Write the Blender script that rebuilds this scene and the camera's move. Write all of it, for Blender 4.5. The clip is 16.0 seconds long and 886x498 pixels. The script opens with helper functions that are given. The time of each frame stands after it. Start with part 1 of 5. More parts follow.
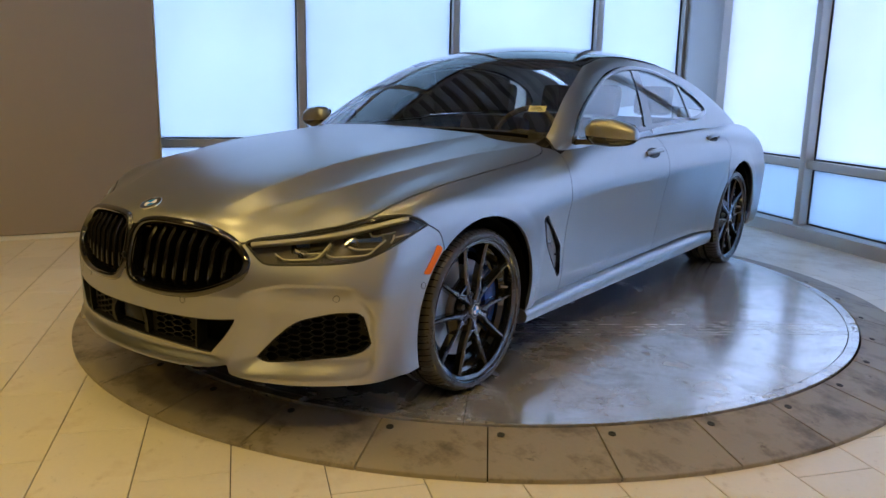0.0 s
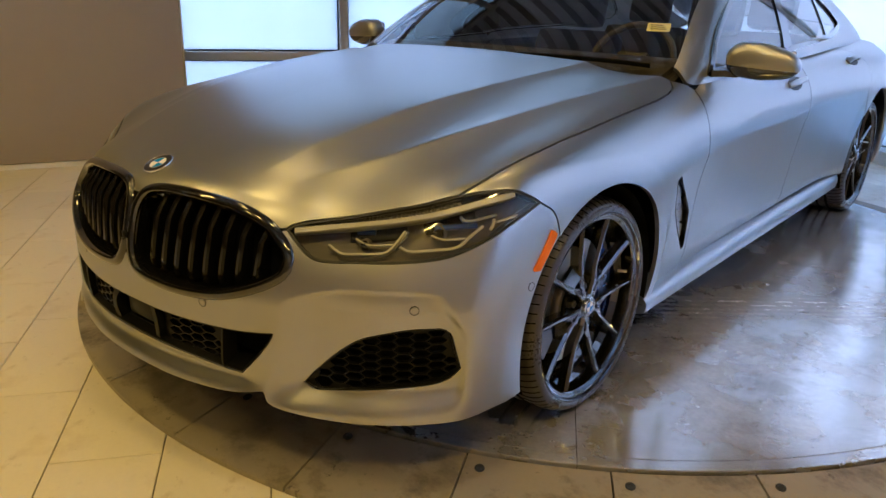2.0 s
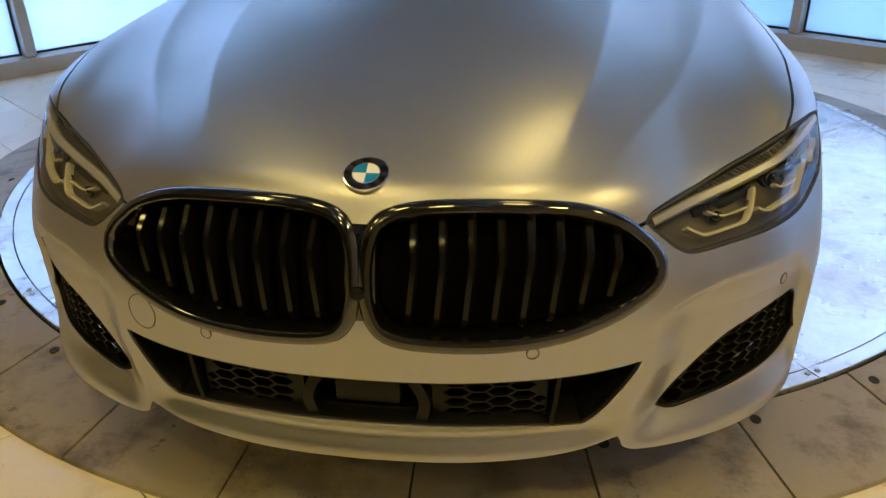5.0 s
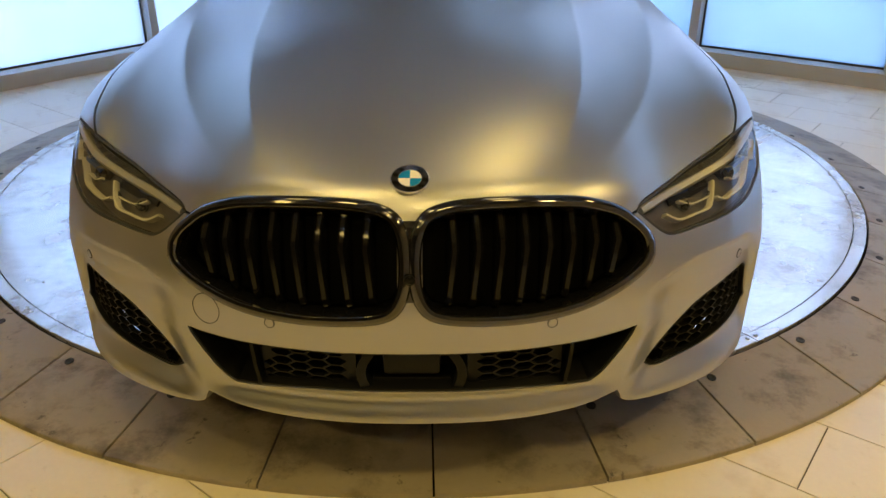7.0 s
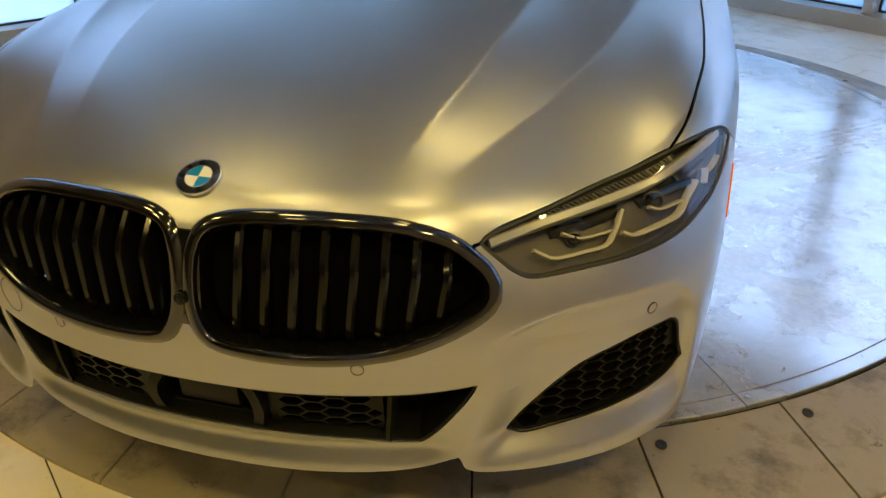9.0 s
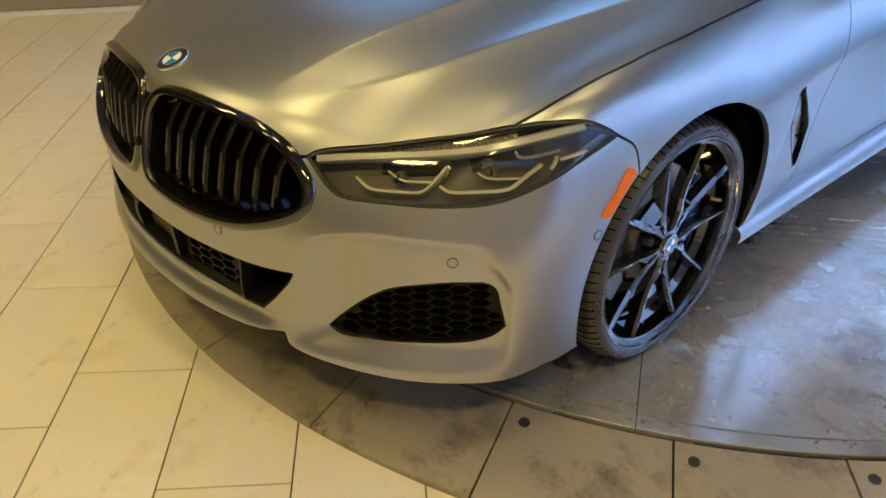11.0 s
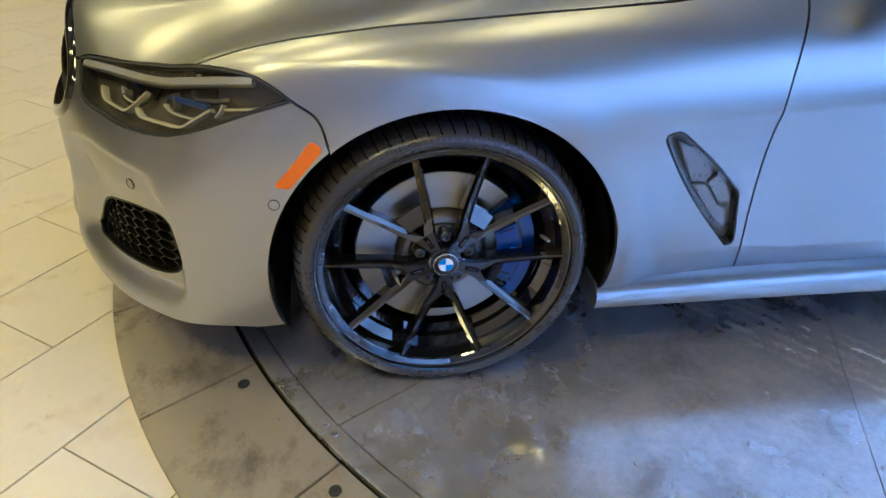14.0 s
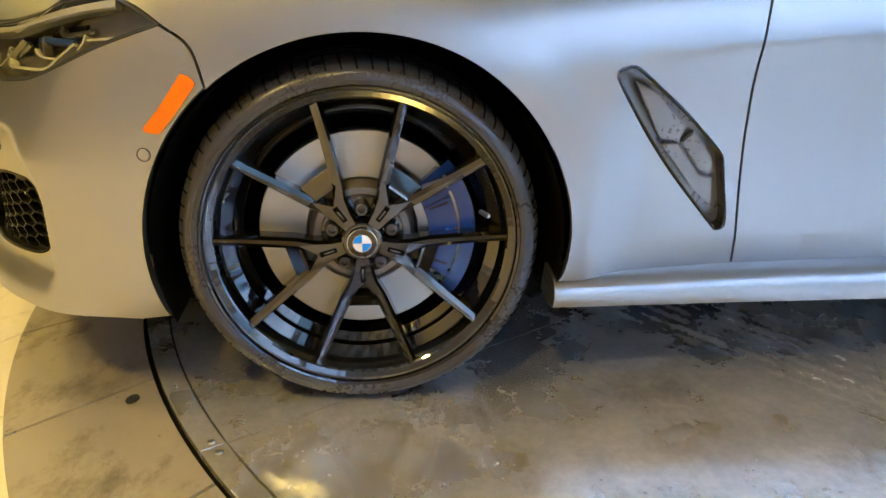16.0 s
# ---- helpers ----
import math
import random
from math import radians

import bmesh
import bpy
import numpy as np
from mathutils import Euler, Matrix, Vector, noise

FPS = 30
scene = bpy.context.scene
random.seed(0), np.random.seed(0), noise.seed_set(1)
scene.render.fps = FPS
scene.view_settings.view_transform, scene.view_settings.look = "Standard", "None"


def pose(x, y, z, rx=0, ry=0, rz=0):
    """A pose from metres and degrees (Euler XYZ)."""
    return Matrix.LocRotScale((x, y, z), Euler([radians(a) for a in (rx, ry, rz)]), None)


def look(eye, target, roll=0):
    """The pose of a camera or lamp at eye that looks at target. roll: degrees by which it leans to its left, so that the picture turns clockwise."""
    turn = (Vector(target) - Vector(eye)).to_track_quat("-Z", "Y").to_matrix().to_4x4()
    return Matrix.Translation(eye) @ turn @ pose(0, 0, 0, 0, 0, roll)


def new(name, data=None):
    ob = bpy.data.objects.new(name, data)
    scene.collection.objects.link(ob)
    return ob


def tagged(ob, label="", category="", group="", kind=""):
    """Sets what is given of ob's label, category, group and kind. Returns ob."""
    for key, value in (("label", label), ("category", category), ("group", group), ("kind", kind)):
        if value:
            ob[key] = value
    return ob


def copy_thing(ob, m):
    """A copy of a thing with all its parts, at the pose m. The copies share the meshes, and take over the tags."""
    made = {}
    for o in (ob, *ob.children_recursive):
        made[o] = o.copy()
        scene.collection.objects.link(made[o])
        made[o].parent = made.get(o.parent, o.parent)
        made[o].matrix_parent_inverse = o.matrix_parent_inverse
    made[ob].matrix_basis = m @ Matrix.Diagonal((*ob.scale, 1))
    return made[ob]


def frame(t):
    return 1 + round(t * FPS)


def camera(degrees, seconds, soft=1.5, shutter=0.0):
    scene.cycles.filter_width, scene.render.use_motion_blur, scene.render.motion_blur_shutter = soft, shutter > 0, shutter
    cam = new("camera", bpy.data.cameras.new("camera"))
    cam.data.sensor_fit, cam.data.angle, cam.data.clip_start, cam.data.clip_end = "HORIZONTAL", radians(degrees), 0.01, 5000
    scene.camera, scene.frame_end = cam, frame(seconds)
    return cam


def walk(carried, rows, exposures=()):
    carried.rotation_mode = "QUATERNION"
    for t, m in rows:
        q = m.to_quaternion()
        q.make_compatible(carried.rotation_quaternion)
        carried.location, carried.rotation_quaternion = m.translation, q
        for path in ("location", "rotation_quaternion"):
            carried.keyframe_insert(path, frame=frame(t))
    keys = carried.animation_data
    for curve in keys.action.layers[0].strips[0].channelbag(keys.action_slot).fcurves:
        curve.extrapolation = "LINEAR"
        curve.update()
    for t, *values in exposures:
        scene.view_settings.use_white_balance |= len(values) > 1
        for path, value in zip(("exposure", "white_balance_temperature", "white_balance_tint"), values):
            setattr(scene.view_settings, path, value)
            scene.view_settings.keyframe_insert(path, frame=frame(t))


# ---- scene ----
from mathutils.geometry import delaunay_2d_cdt

cam = camera(60.0, 16.0)
PATH = [
    (0, (2.508, -2.352, 1.166), (1.322, -0.796, 0.752), 1.1),
    (0.5, (2.487, -2.258, 1.164), (1.282, -0.723, 0.723), 1.0),
    (1, (2.32, -2.128, 1.17), (1.1, -0.619, 0.687), 0.9),
    (1.5, (2.094, -1.988, 1.194), (0.863, -0.51, 0.646), 0.7),
    (2, (1.867, -1.864, 1.198), (0.659, -0.408, 0.549), 1.3),
    (2.5, (1.634, -1.812, 1.207), (0.49, -0.341, 0.482), 1.1),
    (3, (1.339, -1.844, 1.204), (0.314, -0.314, 0.425), 0.2),
    (3.5, (1.063, -1.868, 1.19), (0.208, -0.264, 0.357), 0.0),
    (4, (0.794, -1.913, 1.211), (0.118, -0.249, 0.332), -0.0),
    (4.5, (0.524, -2.002, 1.22), (0.059, -0.275, 0.326), -0.8),
    (5, (0.296, -2.011, 1.216), (0.051, -0.247, 0.306), -0.9),
    (5.2, (0.224, -2.025, 1.218), (0.059, -0.249, 0.314), -0.7),
    (7.3, (0.062, -2.288, 1.297), (0.066, -0.491, 0.418), -0.0),
    (7.5, (0.119, -2.241, 1.289), (0.095, -0.453, 0.393), -0.1),
    (8, (0.294, -2.118, 1.279), (0.199, -0.356, 0.337), -0.5),
    (8.5, (0.477, -1.959, 1.266), (0.246, -0.228, 0.291), -0.7),
    (9, (0.72, -1.848, 1.268), (0.248, -0.177, 0.275), -1.1),
    (9.2, (0.832, -1.816, 1.27), (0.251, -0.185, 0.27), -1.0),
    (11.3, (1.775, -1.432, 1.287), (0.473, -0.318, 0.256), 1.9),
    (11.5, (1.823, -1.355, 1.285), (0.488, -0.274, 0.26), 2.2),
    (12, (1.947, -1.179, 1.301), (0.513, -0.219, 0.29), 2.6),
    (12.5, (2.088, -0.987, 1.295), (0.56, -0.163, 0.302), 3.2),
    (13, (2.15, -0.782, 1.263), (0.549, -0.116, 0.266), 3.6),
    (13.5, (2.171, -0.529, 1.246), (0.524, -0.047, 0.22), 3.4),
    (14, (2.242, -0.277, 1.224), (0.575, 0.052, 0.169), 3.5),
    (14.5, (2.219, -0.107, 1.144), (0.511, 0.12, 0.128), 3.4),
    (15, (2.143, -0.014, 1.029), (0.378, 0.171, 0.107), 2.6),
    (15.5, (2.15, 0.041, 0.906), (0.327, 0.2, 0.098), 1.8),
    (16, (2.161, 0.032, 0.829), (0.315, 0.195, 0.079), 0.9),
]
walk(cam, [(t, look(eye, target, roll)) for t, eye, target, roll in PATH], [(0, 4.43, 5850, 8), (1.5, 4.58, 6100, 10), (3.5, 4.80, 5800, 8), (5, 4.82, 5500, 5), (7.5, 4.82, 5950, 7), (9, 4.84, 5700, 2), (11.5, 4.97, 5120, 8), (13, 4.97, 4700, 9), (14, 5.12, 4450, 7), (14.5, 5.18, 4600, 6), (15, 5.38, 5500, 4), (16, 5.62, 6150, 1)])

SKY, LAMP = .155, 2.4

# ---- world and light ----
ROOM = pose(0, 0, 0, 0, 0, -37.8)      # the room's axes: x along the tiles, y towards the glass front
FLOOR = -.07                           # the turntable's plate is the zero of all heights
CEILING = 4.4

world = bpy.data.worlds.new("sky")
scene.world = world
world.use_nodes = True
wn = world.node_tree
sky = wn.nodes.new("ShaderNodeTexSky")
sky.sky_type, sky.sun_disc, sky.sun_elevation, sky.sun_rotation = "NISHITA", False, radians(24), radians(140)
wn.nodes["Background"].inputs["Strength"].default_value = SKY
wn.links.new(sky.outputs[0], wn.nodes["Background"].inputs["Color"])

sun = bpy.data.lights.new("sun", "SUN")
sun.energy, sun.angle, sun.color = 1.2, radians(10), (1, .95, .88)
sun_ob = new("sun", sun)
sun_ob.matrix_world = look((0, 0, 30), (-13, 15.2, 21))


def ceiling_lamp_light(x, y, power, size=.5):
    """The light of one warm downlight under the ceiling."""
    d = bpy.data.lights.new("downlight", "AREA")
    d.shape, d.size, d.energy, d.color = "DISK", size, power, (1, .66, .175)
    d.spread = radians(150)
    ob = new("downlight", d)
    ob.matrix_world = Matrix.Translation((x, y, CEILING - .10))
    return ob


LAMPS = [(-1.6, .0, .09), (.2, -3.0, .27), (2.6, -2.9, .82), (-2.6, -2.6, .38), (-3.4, -4.4, .85), (3.6, -.9, .5), (-.8, -5.2, .35), (1.1, -1.0, .17), (-.85, -1.4, .20), (.8, .9, .13)]
for lx, ly, lp in LAMPS:
    ceiling_lamp_light(lx, ly, LAMP * lp, .45)

# ---- materials ----
def material(name, base, rough=.5, metal=0.0, vary=.06, scale=6.0, fine=90.0, bump=0.0, rough_vary=.06, coat=0.0, per_object=0.0, specular=.5, tint=None, patch=0.0):
    """A surface with a coarse and a fine variation of colour, gloss and relief."""
    m = bpy.data.materials.new(name)
    m.use_nodes = True
    t = m.node_tree
    n, link, p = t.nodes, t.links.new, t.nodes["Principled BSDF"]
    p.inputs["Metallic"].default_value, p.inputs["Coat Weight"].default_value = metal, coat
    p.inputs["Coat Roughness"].default_value, p.inputs["Specular IOR Level"].default_value = .06, specular
    where = n.new("ShaderNodeTexCoord").outputs["Object"]
    coarse, grain = n.new("ShaderNodeTexNoise"), n.new("ShaderNodeTexNoise")
    coarse.inputs["Scale"].default_value, coarse.inputs["Detail"].default_value = scale, 5
    grain.inputs["Scale"].default_value, grain.inputs["Detail"].default_value = fine, 3
    link(where, coarse.inputs["Vector"]), link(where, grain.inputs["Vector"])

    def maths(op, a, b, c=None):
        q = n.new("ShaderNodeMath")
        q.operation = op
        for i, v in enumerate((a, b, c)):
            if v is not None:
                if isinstance(v, (int, float)):
                    q.inputs[i].default_value = v
                else:
                    link(v, q.inputs[i])
        return q.outputs[0]
    mixed = maths("ADD", maths("MULTIPLY", coarse.outputs[0], .65), maths("MULTIPLY", grain.outputs[0], .35))
    lean = maths("MULTIPLY_ADD", maths("SUBTRACT", mixed, .5), vary * 4, 1.0)
    if per_object:
        r = n.new("ShaderNodeObjectInfo").outputs["Random"]
        lean = maths("ADD", lean, maths("MULTIPLY", maths("SUBTRACT", r, .5), per_object))
    mix = n.new("ShaderNodeVectorMath")
    mix.operation = "SCALE"
    mix.inputs[0].default_value = base
    link(lean, mix.inputs["Scale"])
    colour = mix.outputs[0]
    if tint:
        blot = n.new("ShaderNodeTexNoise")
        blot.inputs["Scale"].default_value, blot.inputs["Detail"].default_value, blot.inputs["Roughness"].default_value = scale * .55, 7, .66
        link(where, blot.inputs["Vector"])
        ramp = n.new("ShaderNodeValToRGB")
        ramp.color_ramp.elements[0].position, ramp.color_ramp.elements[1].position = .50 - patch * .2, .72 - patch * .2
        link(blot.outputs[0], ramp.inputs[0])
        blend = n.new("ShaderNodeMix")
        blend.data_type = "RGBA"
        link(ramp.outputs[0], blend.inputs[0]), link(colour, blend.inputs[6])
        blend.inputs[7].default_value = (*tint, 1)
        colour = blend.outputs[2]
    link(colour, p.inputs["Base Color"])
    link(maths("MULTIPLY_ADD", maths("SUBTRACT", mixed, .5), rough_vary * 4, rough), p.inputs["Roughness"])
    if bump:
        b = n.new("ShaderNodeBump")
        b.inputs["Strength"].default_value, b.inputs["Distance"].default_value = 1.0, bump
        link(mixed, b.inputs["Height"]), link(b.outputs[0], p.inputs["Normal"])
    return m


def thin_glass(name, clear, gloss=1.0, rough=.01, ior=1.5):
    """A pane: clear by its tint, with the gloss that grows towards grazing angles."""
    m = bpy.data.materials.new(name)
    m.use_nodes = True
    n, link = m.node_tree.nodes, m.node_tree.links.new
    n.remove(n["Principled BSDF"])
    a, b, mix, f = n.new("ShaderNodeBsdfTransparent"), n.new("ShaderNodeBsdfGlossy"), n.new("ShaderNodeMixShader"), n.new("ShaderNodeFresnel")
    a.inputs[0].default_value = (*clear, 1)
    b.inputs["Roughness"].default_value, b.inputs["Color"].default_value = rough, (gloss, gloss, gloss, 1)
    f.inputs["IOR"].default_value = ior
    link(f.outputs[0], mix.inputs[0]), link(a.outputs[0], mix.inputs[1]), link(b.outputs[0], mix.inputs[2])
    link(mix.outputs[0], n["Material Output"].inputs["Surface"])
    return m


def frosted(name, colour):
    """Etched glass that lets scattered daylight through."""
    m = bpy.data.materials.new(name)
    m.use_nodes = True
    n, link = m.node_tree.nodes, m.node_tree.links.new
    n.remove(n["Principled BSDF"])
    t, g, mix = n.new("ShaderNodeBsdfTranslucent"), n.new("ShaderNodeBsdfGlossy"), n.new("ShaderNodeMixShader")
    blot = n.new("ShaderNodeTexNoise")
    blot.inputs["Scale"].default_value, blot.inputs["Detail"].default_value = .9, 3
    ramp = n.new("ShaderNodeValToRGB")
    ramp.color_ramp.elements[0].position, ramp.color_ramp.elements[1].position = .25, .75
    ramp.color_ramp.elements[0].color = (*[c * .86 for c in colour], 1)
    ramp.color_ramp.elements[1].color = (*colour, 1)
    link(n.new("ShaderNodeTexCoord").outputs["Object"], blot.inputs["Vector"])
    link(blot.outputs[0], ramp.inputs[0]), link(ramp.outputs[0], t.inputs[0])
    g.inputs["Roughness"].default_value = .35
    mix.inputs[0].default_value = .04
    link(t.outputs[0], mix.inputs[1]), link(g.outputs[0], mix.inputs[2])
    link(mix.outputs[0], n["Material Output"].inputs["Surface"])
    return m


PAINT = material("satin_grey_paint", (.42, .425, .43), .335, .95, vary=.004, scale=3, fine=1400, bump=0, rough_vary=.003)
GLOSS_BLACK = material("gloss_black", (.004, .004, .005), .06, 0, vary=.05, rough_vary=.012, coat=.7, specular=.8)
SLAT = material("black_slat_enamel", (.004, .004, .0055), .14, 0, vary=.05, specular=.3)
PLASTIC = material("black_plastic", (.0045, .0047, .0055), .38, 0, vary=.08, fine=400, bump=.0002, specular=.2)
# Blacker than the plastic: the shade of linings and hollows is in this colour.
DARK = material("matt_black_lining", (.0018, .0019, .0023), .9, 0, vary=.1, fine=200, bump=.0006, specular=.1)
RUBBER = material("tyre_rubber", (.050, .046, .042), .29, 0, vary=.08, scale=9, fine=160, bump=.0001, rough_vary=.05)
LETTER = material("raised_rubber_letters", (.075, .073, .070), .40, 0)
RIM = material("gloss_black_rim", (.004, .0042, .005), .05, .0, vary=.05, rough_vary=.005, coat=.7, specular=1.0)
DISC = material("brushed_brake_steel", (.44, .43, .41), .36, 1, vary=.05, scale=20, fine=260, bump=.0002)
grain = DISC.node_tree.nodes.new("ShaderNodeTangent")      # the lathe's rings draw the light out into sectors
grain.direction_type, grain.axis = "RADIAL", "X"
DISC.node_tree.links.new(grain.outputs[0], DISC.node_tree.nodes["Principled BSDF"].inputs["Tangent"])
DISC.node_tree.nodes["Principled BSDF"].inputs["Anisotropic"].default_value = .8
RUST = material("browned_iron", (.22, .19, .16), .45, .8, vary=.2, scale=30, fine=200, bump=.0006)
CALIPER = material("blue_caliper_enamel", (.004, .028, .14), .20, .1, coat=.5)
BOLT = material("dark_zinc_bolt", (.10, .10, .105), .35, .8, vary=.1)
CHROME = material("polished_chrome", (.75, .76, .78), .10, 1, vary=.01)
STEEL = material("dull_steel", (.42, .42, .42), .38, 1, vary=.08)
AMBER = material("amber_reflector", (.86, .18, .001), .35, 0, vary=.10, fine=260, bump=.0004, specular=.2)
WHITE_E, BLUE_E = material("white_enamel", (.82, .83, .84), .25, 0, coat=.6, vary=.02), material("blue_enamel", (.012, .22, .60), .25, 0, coat=.6, vary=.02)
RED_E, LBLUE_E = material("red_enamel", (.65, .05, .03), .3), material("light_blue_enamel", (.10, .32, .70), .3)
LAMP_CHROME = material("lamp_reflector", (.50, .52, .54), .18, .95, vary=.05)
LAMP_TUBE = material("milky_light_guide", (.60, .58, .53), .22, 0, vary=.03, coat=.5)
LAMP_SILVER = material("silver_lamp_trim", (.34, .335, .32), .32, .4, vary=.04)
LAMP_BLUE = material("blue_lamp_trim", (.02, .07, .35), .3, .3)
LAMP_GREY = material("lamp_grey_trim", (.11, .10, .09), .40, .2, fine=300)
LAMP_CLEAR = thin_glass("clear_lamp_cover", (.86, .87, .88), ior=1.6)
CAR_GLASS = thin_glass("tinted_car_glass", (.93, .96, .96), ior=1.7)
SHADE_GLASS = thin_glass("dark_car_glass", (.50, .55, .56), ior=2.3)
ROOF_GLASS = material("black_roof_glass", (.008, .009, .011), .05, 0, vary=.02, rough_vary=.01, coat=.5)
LEATHER = material("dark_leather", (.045, .042, .042), .5, 0, fine=220, bump=.0005)
LINER = material("roof_cloth", (.22, .19, .165), .9, 0, vary=.05, fine=300, bump=.0003)
VENT = material("satin_dark_grey_vent", (.22, .215, .21), .28, .4, vary=.03, fine=120, rough_vary=.02, coat=.3)


def scuffed(m, colour, stretch, turn, lo, hi, amount):
    """Adds drawn-out scuffs over a material's base colour."""
    t = m.node_tree
    n, link, p = t.nodes, t.links.new, t.nodes["Principled BSDF"]
    old = p.inputs["Base Color"].links[0].from_socket
    place, streak, ramp, mix = n.new("ShaderNodeMapping"), n.new("ShaderNodeTexNoise"), n.new("ShaderNodeValToRGB"), n.new("ShaderNodeMix")
    place.inputs["Scale"].default_value, place.inputs["Rotation"].default_value = stretch, (0, 0, turn)
    streak.inputs["Scale"].default_value, streak.inputs["Detail"].default_value, streak.inputs["Roughness"].default_value = 3.0, 8, .7
    ramp.color_ramp.elements[0].position, ramp.color_ramp.elements[1].position = lo, hi
    ramp.color_ramp.elements[1].color = (amount, amount, amount, 1)
    mix.data_type = "RGBA"
    link(n.new("ShaderNodeTexCoord").outputs["Object"], place.inputs[0]), link(place.outputs[0], streak.inputs["Vector"])
    link(streak.outputs[0], ramp.inputs[0]), link(ramp.outputs[0], mix.inputs[0]), link(old, mix.inputs[6])
    mix.inputs[7].default_value = (*colour, 1)
    link(mix.outputs[2], p.inputs["Base Color"])


def dirty_steel(name, steel, dirt, track):
    """Rolled steel under a patchy film of dirt, with scratches and the print of a tyre across it."""
    m = bpy.data.materials.new(name)
    m.use_nodes = True
    n, link = m.node_tree.nodes, m.node_tree.links.new
    p = n["Principled BSDF"]
    where = n.new("ShaderNodeTexCoord").outputs["Object"]

    def noise(scale, detail, rough, stretch=None, turn=0.0, lo=0.0, hi=1.0):
        v = where
        if stretch:
            place = n.new("ShaderNodeMapping")
            place.inputs["Scale"].default_value, place.inputs["Rotation"].default_value = stretch, (0, 0, turn)
            link(where, place.inputs[0])
            v = place.outputs[0]
        t = n.new("ShaderNodeTexNoise")
        t.inputs["Scale"].default_value, t.inputs["Detail"].default_value, t.inputs["Roughness"].default_value = scale, detail, rough
        link(v, t.inputs["Vector"])
        r = n.new("ShaderNodeMapRange")
        r.interpolation_type = "SMOOTHSTEP"
        r.inputs[1].default_value, r.inputs[2].default_value = lo, hi
        link(t.outputs[0], r.inputs[0])
        return r.outputs[0]

    def maths(op, a, b):
        q = n.new("ShaderNodeMath")
        q.operation, q.use_clamp = op, True
        for i, v in enumerate((a, b)):
            if isinstance(v, (int, float)):
                q.inputs[i].default_value = v
            else:
                link(v, q.inputs[i])
        return q.outputs[0]
    cloud = noise(1.3, 4, .5, lo=.20, hi=.80)
    film = maths("ADD", maths("MULTIPLY", cloud, .55), maths("MULTIPLY", noise(9, 4, .55, lo=.1, hi=.9), .25))
    film = maths("MULTIPLY", film, .54)
    film = maths("ADD", film, maths("MULTIPLY", noise(3.0, 6, .72, lo=.42, hi=.66), .24))
    # the tyre's print: a band of short bars
    place = n.new("ShaderNodeMapping")
    place.vector_type = "TEXTURE"
    place.inputs["Location"].default_value, place.inputs["Rotation"].default_value = track
    link(where, place.inputs[0])
    apart = n.new("ShaderNodeSeparateXYZ")
    link(place.outputs[0], apart.inputs[0])
    rows = n.new("ShaderNodeTexWave")
    rows.bands_direction, rows.inputs["Scale"].default_value, rows.inputs["Distortion"].default_value, rows.inputs["Detail Scale"].default_value = "Y", 7.5, 2.6, 9
    link(place.outputs[0], rows.inputs["Vector"])
    band = n.new("ShaderNodeMapRange")
    band.inputs[1].default_value, band.inputs[2].default_value, band.inputs[3].default_value, band.inputs[4].default_value = .09, .14, 1, 0
    far = n.new("ShaderNodeMath")
    far.operation = "ABSOLUTE"
    link(apart.outputs[1], far.inputs[0]), link(far.outputs[0], band.inputs[0])
    printed = maths("MULTIPLY", maths("MULTIPLY", band.outputs[0], maths("POWER", rows.outputs[0], 1.6)), noise(11, 5, .65, (.7, 1.6, 1), -.70, .40, .58))
    film = maths("ADD", film, maths("MULTIPLY", printed, .34))
    scratch = noise(16, 2, .5, (9, .6, 1), .9, .48, .80)
    scrape = noise(20, 2, .5, (.6, 8, 1), .35, .50, .82)
    spots = maths("MULTIPLY", noise(48, 2, .5, lo=.64, hi=.76), noise(2.2, 2, .5, lo=.40, hi=.65))
    stain = maths("MULTIPLY", noise(4.2, 6, .7, lo=.50, hi=.70), .42)
    swirl = n.new("ShaderNodeTexNoise")
    swirl.inputs["Scale"].default_value, swirl.inputs["Detail"].default_value, swirl.inputs["Distortion"].default_value = 5.5, 3, 3.5
    link(where, swirl.inputs["Vector"])
    ring = n.new("ShaderNodeMapRange")
    ring.interpolation_type = "SMOOTHSTEP"
    ring.inputs[1].default_value, ring.inputs[2].default_value = .54, .68
    link(swirl.outputs[0], ring.inputs[0])
    specks = maths("MULTIPLY", noise(120, 3, .6, lo=.60, hi=.72), noise(5, 4, .6, lo=.42, hi=.62))
    marks = maths("ADD", maths("MULTIPLY", maths("ADD", spots, specks), .9), maths("MULTIPLY", ring.outputs[0], .35))
    colour = n.new("ShaderNodeMix")
    colour.data_type = "RGBA"
    link(film, colour.inputs[0])
    colour.inputs[6].default_value, colour.inputs[7].default_value = (*steel, 1), (*dirt, 1)
    light = n.new("ShaderNodeMix")
    light.data_type = "RGBA"
    link(maths("ADD", maths("MULTIPLY", maths("ADD", scratch, scrape), .16), maths("MULTIPLY", maths("ADD", marks, maths("MULTIPLY", printed, .7)), .34)), light.inputs[0]), link(colour.outputs[2], light.inputs[6])
    light.inputs[7].default_value = (.80, .79, .76, 1)
    grey = n.new("ShaderNodeMapRange")
    grey.inputs[3].default_value, grey.inputs[4].default_value = .90, 1.05
    link(noise(55, 3, .6, lo=.2, hi=.8), grey.inputs[0])
    grain = n.new("ShaderNodeVectorMath")
    grain.operation = "SCALE"
    dark = n.new("ShaderNodeMix")
    dark.data_type = "RGBA"
